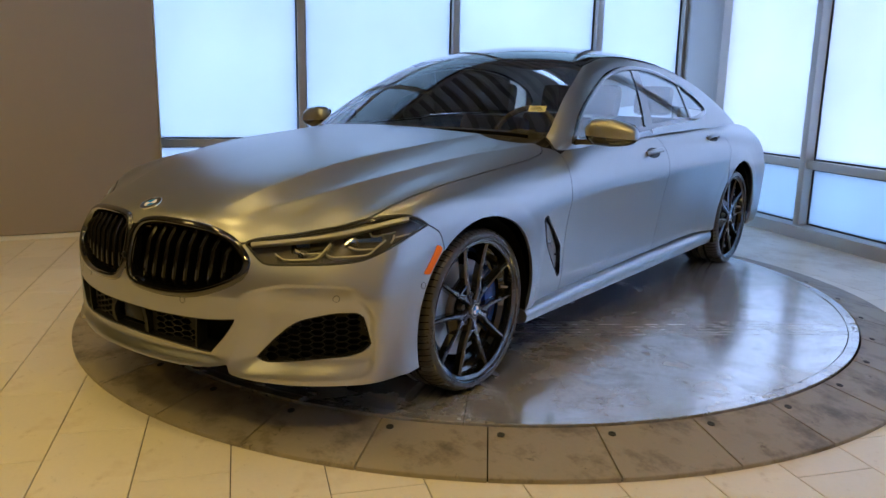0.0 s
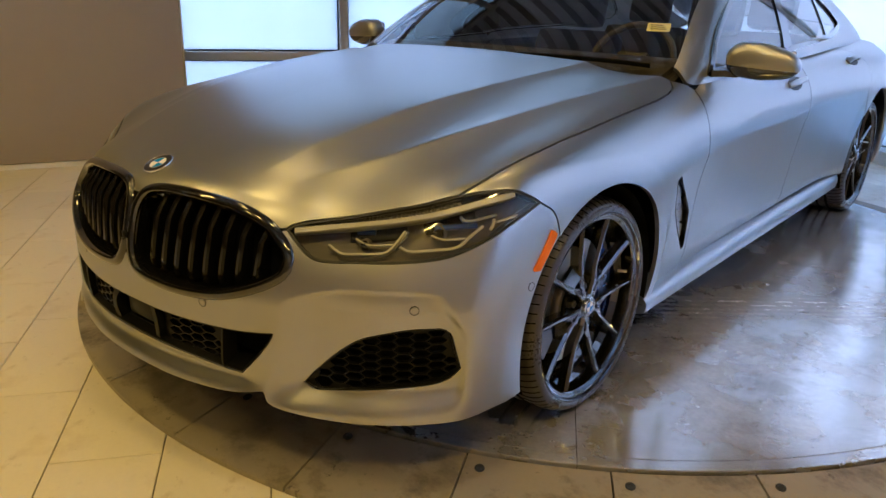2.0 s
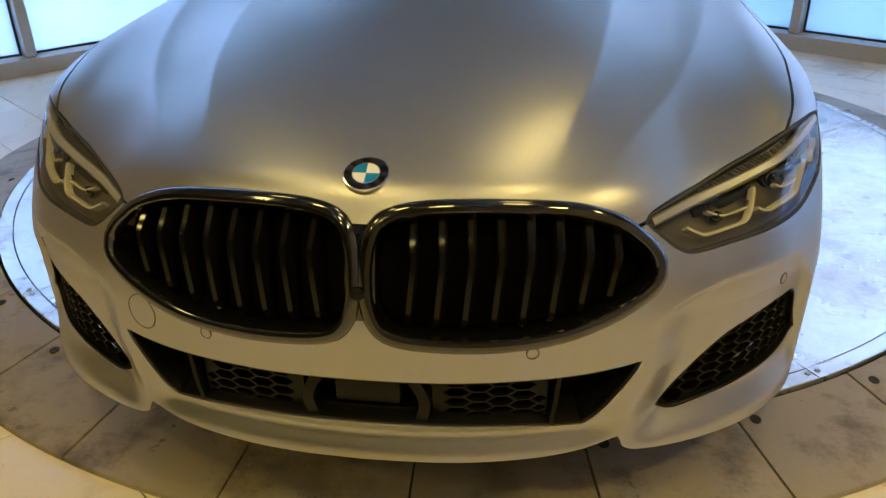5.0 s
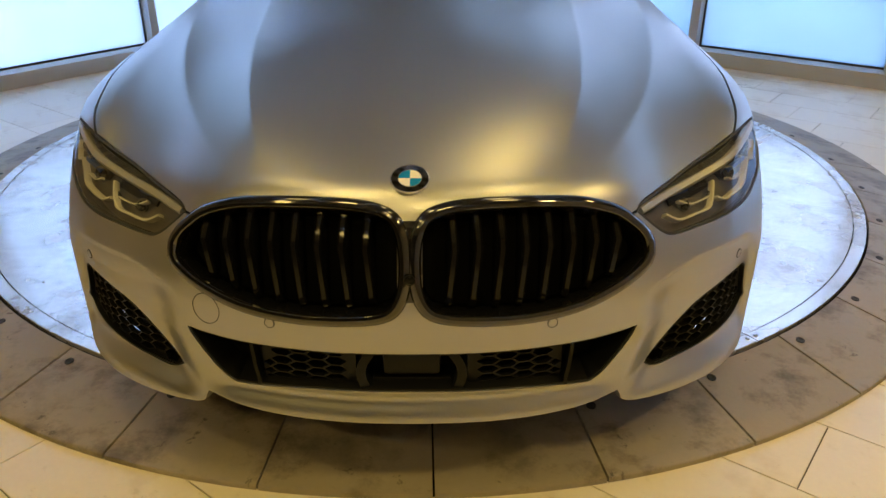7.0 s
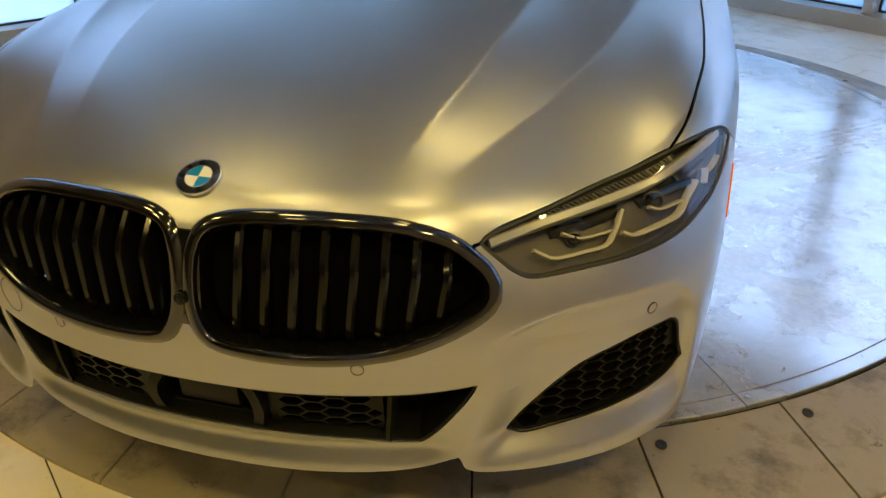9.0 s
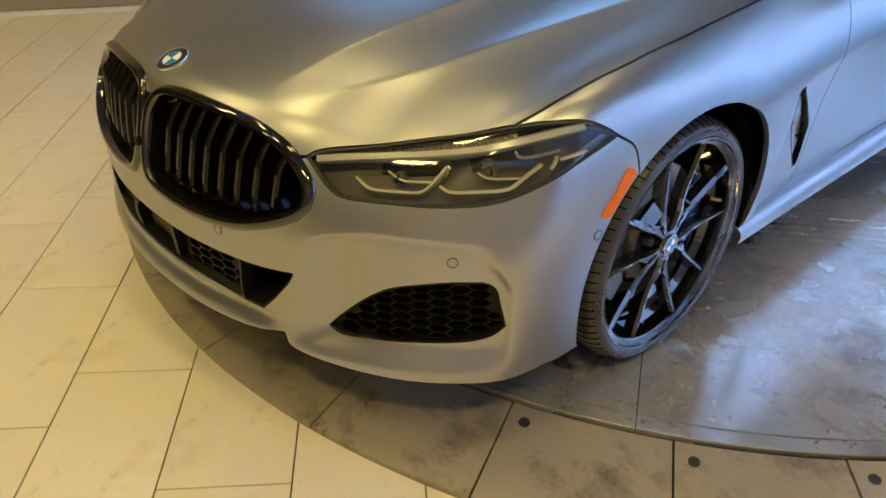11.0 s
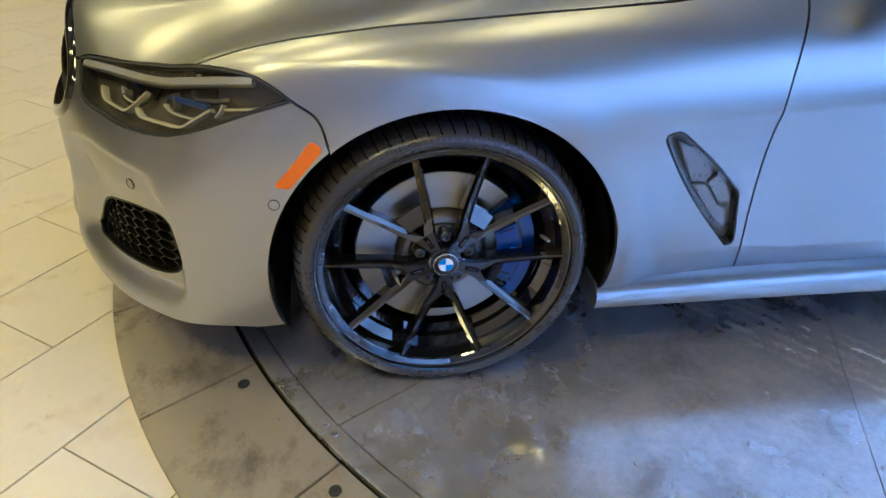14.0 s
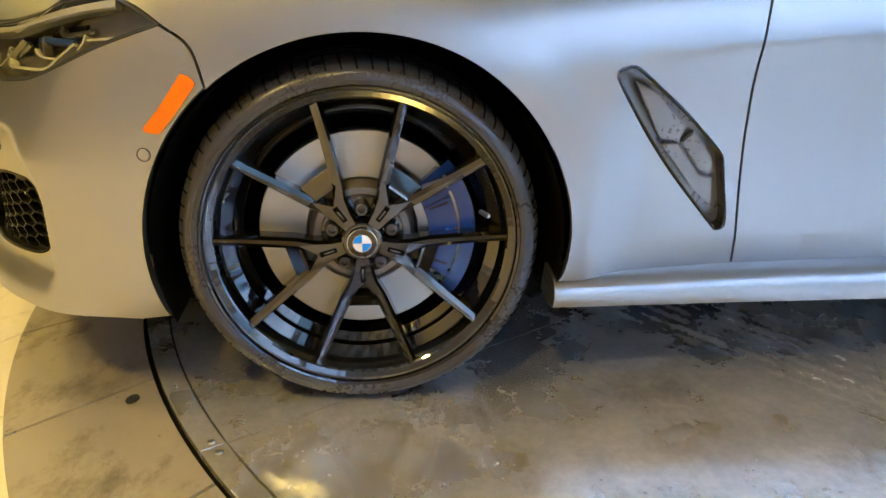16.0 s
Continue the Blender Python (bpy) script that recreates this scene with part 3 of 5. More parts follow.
bm = bmesh.new()
box(bm, (WEST - .3, SOUTH - .3, CEILING), (EAST + .3, NORTH + .3, CEILING + .2))
deck_faces = len(bm.faces)
for i in range(70):
    y = SOUTH + .1 + i * .2
    prism(bm, [(y - .060, CEILING - .002), (y - .035, CEILING - .06), (y + .035, CEILING - .06), (y + .060, CEILING - .002)], WEST - .2, EAST + .2, "x")
bm.faces.ensure_lookup_table()
for f in bm.faces[deck_faces:]:
    f.material_index = 1
ceiling_ob = part("ceiling", bm, DECK, None, at=ROOM, smooth=False)
ceiling_ob.data.materials.append(RIB)
tagged(ceiling_ob, "dark deck ceiling with pale metal ribs", "ceiling", kind="structure")


def glazed_wall(name, posts, length, m, rail, label, low=None):
    """A wall of frosted panes: curb, posts, one low rail and a head; local x runs along it and y looks outwards."""
    wall = tagged(new(name), label, "window", kind="structure")
    wall.matrix_basis = m
    sill, high, head = .048, 2.9, CEILING
    bm = bmesh.new()
    prism(bm, [(-.09, FLOOR), (.10, FLOOR), (.10, sill), (-.03, sill), (-.09, sill - .012)], 0, length, "x")
    part("window_sill", bm, FRAME, wall)
    bm = bmesh.new()
    box(bm, (0, -.06, head - .12), (length, .10, head), .004)
    part("window_head", bm, FRAME, wall)
    ends = [0, *posts, length]
    for x in (.018, length - .018):
        bm = bmesh.new()
        box(bm, (x - .017, -.070, sill), (x + .017, .09, head - .12), .003)
        part("window_post", bm, FRAME, wall)
    for x in posts:
        bm = bmesh.new()
        box(bm, (x - .035, -.075, sill), (x + .035, .09, head - .12), .004)
        part("window_post", bm, FRAME, wall)
    for a, b in zip(ends, ends[1:]):
        a, b = a + .035, b - .035
        bm = bmesh.new()
        box(bm, (a, -.055, rail - .035), (b, .08, rail + .035), .004)
        part("window_rail", bm, FRAME, wall)
        bm = bmesh.new()
        box(bm, (a, -.055, high - .035), (b, .08, high + .035), .004)
        part("window_rail", bm, FRAME, wall)
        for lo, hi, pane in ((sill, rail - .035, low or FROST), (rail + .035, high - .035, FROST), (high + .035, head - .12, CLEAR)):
            bm = bmesh.new()
            for q in ((a, lo, a + .014, hi), (b - .014, lo, b, hi), (a + .014, lo, b - .014, lo + .014), (a + .014, hi - .014, b - .014, hi)):
                box(bm, (q[0], .012, q[1]), (q[2], .036, q[3]))
            part("gasket", bm, GASKET, wall)
            bm = bmesh.new()
            box(bm, (a + .006, .020, lo + .006), (b - .006, .028, hi - .006))
            part("pane", bm, pane, wall, smooth=False)
    return wall


# west front: from behind the taupe partition to the corner; north front: from the corner eastwards
turn_w = ROOM @ pose(WEST, -1.2, 0, 0, 0, 90)
glazed_wall("window_1", [1.48, 3.01, 4.57], NORTH + 1.2 - .03, turn_w, .60, "floor-to-ceiling frosted glass front in grey aluminium frames")
turn_n = ROOM @ pose(WEST + .70, NORTH, 0, 0, 0, 0)
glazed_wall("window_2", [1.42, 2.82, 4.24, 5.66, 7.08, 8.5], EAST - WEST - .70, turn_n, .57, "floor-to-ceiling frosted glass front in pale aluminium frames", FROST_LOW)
bm = bmesh.new()
box(bm, (WEST - .12, NORTH - .028, FLOOR), (WEST + .20, NORTH + .12, CEILING), .006)
box(bm, (WEST + .204, NORTH - .07, FLOOR), (WEST + .78, NORTH + .12, CEILING), .006)
tagged(part("column_1", bm, FRAME, None, at=ROOM), "wide grey metal corner column between the glazed fronts", "column", kind="structure")

# taupe partition, standing a little off the floor on a white foot
p0, p1 = Vector((-3.35, -.955)), Vector((-2.62, -4.6))
run = (p1 - p0).length
turn_p = ROOM @ Matrix.Translation((p0.x, p0.y, 0)) @ Matrix.Rotation(math.atan2(p1.y - p0.y, p1.x - p0.x), 4, "Z")
partition = empty("partition_wall", "tall taupe partition panel on a low white foot", "partition", turn_p)
bm = bmesh.new()
box(bm, (.016, -.06, FLOOR + .045), (run, .06, CEILING - .6), .004)
part("panel", bm, BEIGE, partition)
bm = bmesh.new()
box(bm, (0, -.062, FLOOR + .045), (.014, .062, CEILING - .6), .003)
part("edge_trim", bm, FRAME, partition, "pale metal edge trim")
bm = bmesh.new()
box(bm, (.02, -.09, FLOOR), (run, .05, FLOOR + .040), .004)
part("foot", bm, WHITE_E, partition, "white foot board")

# downlights in the ceiling
for lx, ly, lp in LAMPS:
    lamp = empty("ceiling_light", "round recessed warm ceiling downlight", "lamp", Matrix.Translation((lx, ly, CEILING - .06)), "ceiling downlights")
    bm = bmesh.new()
    lathe(bm, [(.42, .06), (.44, -.03), (.41, -.03), (.40, .04), (.0, .04)], 40, "z")
    part("housing", bm, WHITE_E, lamp)

# ---- the turntable ----
HUB, R_PLATE = Vector((-.02, 1.42)), 1.955
table = empty("turntable", "round vehicle turntable with steel plates and a rubber ramp ring", "turntable", Matrix.Translation((HUB.x, HUB.y, 0)))


def sector(r0, r1, a0, a1, n, z, low, slope=None):
    """A ring piece with a top at z(r) and straight sides."""
    bm = bmesh.new()
    rows = []
    for k in range(n + 1):
        a = a0 + (a1 - a0) * k / n
        rows.append([bm.verts.new((math.cos(a) * r, math.sin(a) * r, h)) for r, h in ((r0, z), (r1, z if slope is None else slope), (r1, low), (r0, low))])
    for p, q in zip(rows, rows[1:]):
        for j in range(4):
            bm.faces.new((p[j], p[(j + 1) % 4], q[(j + 1) % 4], q[j]))
    bm.faces.new(rows[0]), bm.faces.new(rows[-1])
    bm.normal_update()
    crest = [e for e in bm.edges if len(e.link_faces) == 2 and e.calc_face_angle(0) > .6 and all(v.co.z > low + .001 for v in e.verts)]
    bmesh.ops.bevel(bm, geom=crest, offset=.0018, segments=2, affect="EDGES")
    return bm


bm = bmesh.new()
lathe(bm, [(2.286, FLOOR - .003), (2.286, FLOOR + .001), (2.016, -.016), (1.90, -.016), (0, -.016)], 120, "z")
part("base", bm, DARK, table)
for k in range(10):
    a = radians(-58.2 + 36 * k)
    g = .0016
    bm = bmesh.new()
    rim = [(math.cos(a + radians(36) * i / 24) * R_PLATE, math.sin(a + radians(36) * i / 24) * R_PLATE) for i in range(25)]
    out = shrink([(0, 0)] + rim, g)
    prism(bm, [tuple(q) for q in out], -.012, 0, "z")
    part("floor_plate", bm, PLATE, table, smooth=False)
for k in range(10):
    a = radians(-58.2 + 36 * k) + .0006
    part("rim_trim", sector(R_PLATE + .003, 2.004, a, a + radians(36) - .0012, 20, .002, -.013), PLATE, table)
    for da in (.009, -.009 + radians(36)):
        bm = bmesh.new()
        bmesh.ops.create_cone(bm, cap_ends=True, segments=12, radius1=.008, radius2=.006, depth=.003, matrix=Matrix.Translation((math.cos(a + da) * 1.978, math.sin(a + da) * 1.978, .0035)))
        part("rivet", bm, STEEL, table)
seg = 2 * math.pi / 33
for k in range(33):
    a = radians(-66.6) + seg * k
    part("ramp_segment", sector(2.014, 2.292, a + .0012, a + seg - .0012, 8, -.004, FLOOR + .0005, FLOOR + .016), RAMP, table)
    b = a + .022
    bm = bmesh.new()
    lathe(bm, [(.014, -.002), (.0135, .0012), (.0075, .0012), (.006, -.0004), (0, -.0004)], 16, "z")
    part("bolt", bm, GASKET, table, at=pose(math.cos(b) * 2.062, math.sin(b) * 2.062, -.0115, 0, 0, math.degrees(b)) @ pose(0, 0, 0, 0, 10, 0))

# ---- the car ----
car = empty("car", "matt metallic grey four-door coupe with gloss black grille and wheels", "car", Matrix.Translation((-.002, 0, 0)) @ Matrix.Diagonal((1.003, 1, 1, 1)))


def arc(cy, cz, r, a0, a1, x, n=26):
    """Points on a wheel arch; degrees, 0 is rearwards, 90 is up."""
    return [(x, cy + r * math.cos(radians(a0 + (a1 - a0) * i / n)), cz + r * math.sin(radians(a0 + (a1 - a0) * i / n))) for i in range(n + 1)]


AX_F, AX_R, ARCH = (0, .318), (3.023, .335), .372
HUB_Z = .3225
a_low, a_seam = 201.6, 130.5
front_low = arc(*AX_F, ARCH, a_seam, a_low, .90)
arch_front = arc(*AX_F, ARCH, a_seam, -15, .92)

def sill_line(y):
    """A point on the flank's lower edge."""
    z = .241 + (.0375 * (y - .36) if y < .705 else .0129 + .025 * (y - .705))
    return float(side_x(np.array(y), np.array(z))), y, z


arch_front[-1] = sill_line(arch_front[-1][1])
lamp_low = [(.480, -.770, .646), (.518, -.774, .617), (.545, -.772, .597), (.578, -.757, .584), (.660, -.700, .586), (.740, -.633, .590), (.790, -.575, .596), (.818, -.530, .608), (.850, -.470, .634), (.870, -.400, .665), (.881, -.306, .698)]
lamp_top = [(.881, -.306, .698), (.866, -.342, .719), (.842, -.382, .733), (.809, -.433, .734), (.768, -.488, .728), (.703, -.543, .706), (.640, -.590, .686), (.570, -.661, .668), (.492, -.748, .653), (.480, -.770, .646)]
JOIN = 4                               # where the bonnet's side joint meets the lamp
kid_top = [(.0, -.885, .658), (.020, -.879, .664), (.052, -.868, .679), (.13, -.858, .690), (.24, -.842, .689), (.35, -.820, .679), (.420, -.802, .658), (.452, -.798, .640)]
kid_low = [(.452, -.798, .640), (.490, -.797, .608), (.505, -.800, .585), (.499, -.812, .553), (.440, -.848, .515), (.345, -.884, .483), (.235, -.909, .471), (.125, -.923, .474), (.058, -.927, .482), (.030, -.926, .500), (.0, -.924, .514)]

def snap(points, way):
    return [tuple(q) for q in on_body(points, way)[0]]


lamp_low, lamp_top, kid_top, kid_low = snap(lamp_low, "front"), snap(lamp_top, "side"), snap(kid_top, "front"), snap(kid_low, "front")
lamp_top[0], lamp_top[-1] = lamp_low[-1], lamp_low[0]
kid_low[0] = kid_top[-1]
front_low = snap(front_low, "side")

# front bumper: one shell from wheel arch to wheel arch
half = curve([(0, -.94, .212), (.25, -.92, .212), (.38, -.88, .220), (.462, -.855, .238)])[:-1] + curve([(.462, -.855, .238), (.49, -.85, .205), (.62, -.79, .190), (.76, -.68, .186), (.84, -.55, .182), (.885, -.39, .180)])[:-1] + front_low[::-1][:-1] \
    + curve([front_low[0], (.900, -.262, .665), lamp_low[-1]])[:-1] + curve(lamp_low[::-1])[:-1] + curve([lamp_low[0], kid_low[0]])[:-1] + curve(kid_low)
bumper_line = half + mirrored(half)[1:-1]
fog_hole = chain([(.538, -.785, .266), (.575, -.765, .312), (.62, -.74, .362), (.665, -.715, .398), (.715, -.68, .417), (.765, -.64, .428), (.808, -.59, .428)], [(.808, -.59, .428), (.823, -.57, .413), (.833, -.56, .365), (.838, -.55, .322)], [(.838, -.55, .322), (.826, -.565, .299), (.795, -.60, .283), (.72, -.68, .273), (.63, -.74, .262), (.565, -.77, .256), (.538, -.785, .266)])
h2 = curve([(0, -.93, .386), (.2, -.91, .385), (.36, -.88, .387), (.45, -.85, .394), (.490, -.835, .400)])[:-1] + curve([(.490, -.835, .400), (.476, -.84, .372), (.44, -.855, .322), (.396, -.87, .272)])[:-1] + curve([(.396, -.87, .272), (.35, -.88, .274), (.2, -.91, .286), (0, -.93, .291)])
intake_hole = h2 + mirrored(h2)[1:-1]
panel("front_bumper", bumper_line, "front", PAINT, car, [fog_hole, mirrored(fog_hole), intake_hole], grid=.0068, deep=.02)

# bonnet
seam = [(.768, -.488, .728), (.790, -.432, .754), (.802, -.365, .776), (.810, -.290, .793), (.817, -.210, .806), (.819, -.120, .818), (.822, 0, .831), (.819, .170, .847), (.812, .330, .857), (.812, .470, .872), (.796, .590, .890), (.752, .640, .90)]
seam = snap(seam, "side")
seam[0] = lamp_top[JOIN]
cowl = [seam[-1], (.60, .585, .93), (.45, .545, .95), (.22, .515, .965), (0, .505, .97)]
half = curve(kid_top)[:-1] + curve([kid_top[-1], lamp_top[-1]])[:-1] + curve(lamp_top[JOIN:][::-1])[:-1] + curve(seam)[:-1] + curve(cowl)
panel("bonnet", half + mirrored(half)[1:-1], "top", PAINT, car, grid=.0088, deep=.02)

# wings, doors, quarters
door_f = [(.845, .712, .90), (.865, .700, .855), (.905, .672, .767), (.912, .664, .70), (.91, .663, .613), (.889, .675, .469), (.882, .692, .341), sill_line(.705)]
wing = curve(arch_front)[:-1] + curve([arch_front[-1], sill_line(.45), sill_line(.55), sill_line(.705)])[:-1] + curve(door_f[::-1])[:-1] \
    + curve([(.845, .712, .90), (.800, .690, .905), seam[-1]])[:-1] + curve(seam[::-1])[:-1] + curve(lamp_top[:JOIN + 1][::-1])[:-1] \
    + curve([lamp_low[-1], (.898, -.262, .665), front_low[0]])[:-1]
vent_hole = chain([(.925, .430, .636), (.925, .452, .640), (.920, .485, .618)], [(.920, .485, .618), (.90, .560, .555), (.89, .628, .490), (.888, .640, .470)], [(.888, .640, .470), (.885, .652, .42), (.88, .668, .352), (.88, .664, .336), (.88, .652, .334)], [(.88, .652, .334), (.88, .622, .368), (.891, .540, .462), (.91, .455, .575), (.925, .424, .625), (.925, .430, .636)], gap=.008)
fender = panel("wing", wing, "side", PAINT, car, [vent_hole], grid=.010)
other_side(fender)

belt = [(.815, .90, .938), (.825, 1.09, .944), (.828, 1.65, .962), (.818, 1.86, .972), (.775, 2.49, .990), (.755, 2.69, .999)]
door_mid = [(.82, 1.755, .966), (.90, 1.78, .86), (.93, 1.785, .70), (.90, 1.76, .40), sill_line(1.74)]
rear_arch = arc(*AX_R, ARCH, 190, 140, .93)
d1 = curve(door_f)[:-1] + curve([door_f[-1], sill_line(1.0), sill_line(1.4), door_mid[-1]])[:-1] + curve(door_mid[::-1])[:-1] + curve([door_mid[0], belt[2], belt[1], belt[0], (.845, .712, .90)])[:-1]
front_door = panel("front_door", d1, "side", PAINT, car, grid=.010)
door_back = [(.770, 2.72, .985), (.84, 2.78, .92), (.92, 2.79, .82), (.94, 2.745, .70), (.94, 2.69, .63)]
ra = arc(*AX_R, .388, 138, 188, .94)
d2 = curve(door_mid)[:-1] + curve([door_mid[-1], sill_line(2.2), (.90, 2.62, .286)])[:-1] + curve([(.90, 2.62, .286), ra[-1]])[:-1] + curve(ra[::-1])[:-1] + curve([ra[0], (.94, 2.745, .70), (.92, 2.79, .82), (.84, 2.78, .92), (.770, 2.72, .985)])[:-1] \
    + curve([(.770, 2.72, .985), belt[4], belt[3], door_mid[0]])[:-1]
rear_door = panel("rear_door", d2, "side", PAINT, car, grid=.016)
tail_arch = arc(*AX_R, ARCH, 138, -18, .95)
q = curve(tail_arch)[:-1] + curve([tail_arch[-1], (.92, 3.45, .215), (.85, 3.8, .225), (.74, 4.0, .235), (.62, 4.05, .24)])[:-1] + curve([(.62, 4.05, .24), (.60, 4.14, .50), (.58, 4.16, .80), (.55, 4.10, .96)])[:-1] \
    + curve([(.55, 4.10, .96), (.56, 3.8, .985), (.60, 3.5, .985)])[:-1] + curve([(.60, 3.5, .985), (.70, 3.1, .98), (.770, 2.72, .985)])[:-1] + curve([(.770, 2.72, .985), (.84, 2.78, .92), (.92, 2.79, .82), (.94, 2.745, .70), tail_arch[0]])[:-1]
quarter = panel("rear_quarter", q, "side", PAINT, car)
half = curve([(0, 4.16, .24), (.3, 4.14, .24), (.62, 4.05, .24)])[:-1] + curve([(.62, 4.05, .24), (.60, 4.14, .50), (.58, 4.16, .80), (.55, 4.10, .955)])[:-1] + curve([(.55, 4.10, .955), (.3, 4.15, .962), (0, 4.16, .965)])
tail = [(x, -y, z) for x, y, z in half]


def flat_back(p):
    return np.arctan2(p[:, 0], p[:, 1] - 3.0) * 1.0, p[:, 2]


def rays_back(a, b):
    return np.stack([0 * a, 3.0 + 0 * a, b], 1), np.stack([np.sin(a), np.cos(a), 0 * a], 1)


SPREAD["back"] = (flat_back, rays_back, body)
panel("rear_bumper", half + mirrored(half)[1:-1], "back", PAINT, car, grid=.03)
half = curve([(0, 3.45, .99), (.35, 3.47, .99), (.60, 3.5, .985)])[:-1] + curve([(.60, 3.5, .985), (.56, 3.8, .985), (.55, 4.10, .96)])[:-1] + curve([(.55, 4.10, .96), (.3, 4.13, .96), (0, 4.14, .965)])
panel("boot_lid", half + mirrored(half)[1:-1], "top", PAINT, car, grid=.03)
for ob in (front_door, rear_door, quarter):
    other_side(ob)

# cabin: windscreen, roof, frames, side glass
ws_edge = [(.735, .735, .950), (.724, .765, .968), (.672, .985, 1.112), (.622, 1.19, 1.218), (.572, 1.36, 1.285)]
half = curve([(0, .50, .955), (.25, .53, .955), (.5, .60, .955), (.735, .735, .950)])[:-1] + curve(ws_edge)[:-1] + curve([(.572, 1.36, 1.285), (.30, 1.285, 1.325), (0, 1.26, 1.33)])
screen = panel("windscreen", half + mirrored(half)[1:-1], "cabtop", CAR_GLASS, car, grid=.03, deep=.004, label="tinted windscreen")
screen.visible_shadow = False
roof_edge = [(.572, 1.36, 1.285), (.530, 1.7, 1.335), (.515, 2.2, 1.325), (.475, 2.62, 1.28)]
half = curve([(0, 1.26, 1.33), (.30, 1.285, 1.325), (.572, 1.36, 1.285)])[:-1] + curve(roof_edge)[:-1] + curve([(.475, 2.62, 1.28), (.25, 2.68, 1.28), (0, 2.70, 1.285)])
panel("roof", half + mirrored(half)[1:-1], "cabtop", ROOF_GLASS, car, grid=.03, label="gloss black roof panel")
panel("headliner", half + mirrored(half)[1:-1], "cabtop", LINER, car, grid=.04, sink=.035, gap=.01, deep=.004, label="grey-brown cloth roof lining")
rear_edge = [(.475, 2.62, 1.28), (.50, 3.0, 1.215), (.53, 3.4, 1.105), (.55, 3.86, .985)]
half = curve([(0, 2.70, 1.285), (.25, 2.68, 1.28), (.475, 2.62, 1.28)])[:-1] + curve(rear_edge)[:-1] + curve([(.55, 3.86, .985), (.3, 3.84, 1.0), (0, 3.82, 1.0)])
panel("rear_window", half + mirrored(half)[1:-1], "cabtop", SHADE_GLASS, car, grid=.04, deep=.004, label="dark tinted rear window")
dlo_top = [(.815, .84, .925), (.765, 1.0, 1.045), (.707, 1.233, 1.150), (.640, 1.54, 1.250), (.606, 1.88, 1.292), (.598, 2.25, 1.272), (.612, 2.58, 1.212), (.640, 2.80, 1.140), (.672, 2.93, 1.068)]
dlo_low = [(.672, 2.93, 1.068), (.690, 2.925, 1.035), (.735, 2.70, 1.006), (.760, 2.49, .995), (.806, 1.86, .978), (.818, 1.65, .962), (.824, 1.09, .942), (.815, .84, .925)]
frame_line = curve(ws_edge)[:-1] + curve(roof_edge)[:-1] + curve(rear_edge)[:-1] + curve([(.55, 3.86, .985), (.64, 3.80, .91)])[:-1] + curve([(.64, 3.80, .91), (.69, 3.4, .91), (.72, 3.0, .92), (.758, 2.70, .93), (.775, 2.49, .93), (.818, 1.86, .925), (.828, 1.65, .92), (.826, 1.09, .905), (.815, .80, .89)])[:-1] + curve([(.815, .80, .89), (.79, .72, .900), (.735, .735, .950)])[:-1]
dlo = chain(dlo_top, dlo_low)
frame_p = panel("window_surround", frame_line, "cab", PAINT, car, [dlo], gap=.001)
trim = bmesh.new()
pts, nor = on_body(dlo, "cab")
sweep(trim, pts, [(-.014, -.006), (.012, -.006), (.012, .004), (.003, .007), (-.014, .004)], True, nor)
trim_p = part("window_trim", trim, GLOSS_BLACK, car, "gloss black window surround")
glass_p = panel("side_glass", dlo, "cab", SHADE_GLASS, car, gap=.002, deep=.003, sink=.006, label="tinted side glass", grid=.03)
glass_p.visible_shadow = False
posts = []
for a, b, w in (((.820, 1.70, .962), (.600, 1.945, 1.290), .045), ((.757, 2.50, .994), (.612, 2.60, 1.205), .020)):
    line = curve([a, ((a[0] + b[0]) / 2 + .02, (a[1] + b[1]) / 2, (a[2] + b[2]) / 2), b], .03)
    pts, nor = on_body(line, "cab", .001)
    bm = bmesh.new()
    sweep(bm, pts, [(-w, -.004), (w, -.004), (w, .001), (-w, .001)], False, nor)
    posts.append(part("window_post", bm, GLOSS_BLACK, car))
for ob in (frame_p, trim_p, glass_p, *posts):
    other_side(ob)

# sills
bm = bmesh.new()
prism(bm, [(.80, .262), (.872, .262), (.889, .253), (.897, .240), (.900, .222), (.893, .195), (.86, .180), (.78, .180)], .352, .705, "y")
prism(bm, [(.80, .262), (.872, .262), (.889, .253), (.897, .240), (.900, .222), (.893, .195), (.86, .180), (.78, .180)], .705, 2.66, "y")
bmesh.ops.remove_doubles(bm, verts=bm.verts, dist=.0005)
bmesh.ops.delete(bm, geom=[f for f in bm.faces if all(abs(v.co.y - .705) < .001 for v in f.verts)], context="FACES_ONLY")
for v in bm.verts:
    rise_up = .0375 * (v.co.y - .705) if v.co.y < .706 else .025 * min(v.co.y - .705, 1.1)
    v.co.z += (v.co.z - .180) / .082 * (rise_up - .004)
sill = part("side_sill", bm, PAINT, car)

other_side(sill)

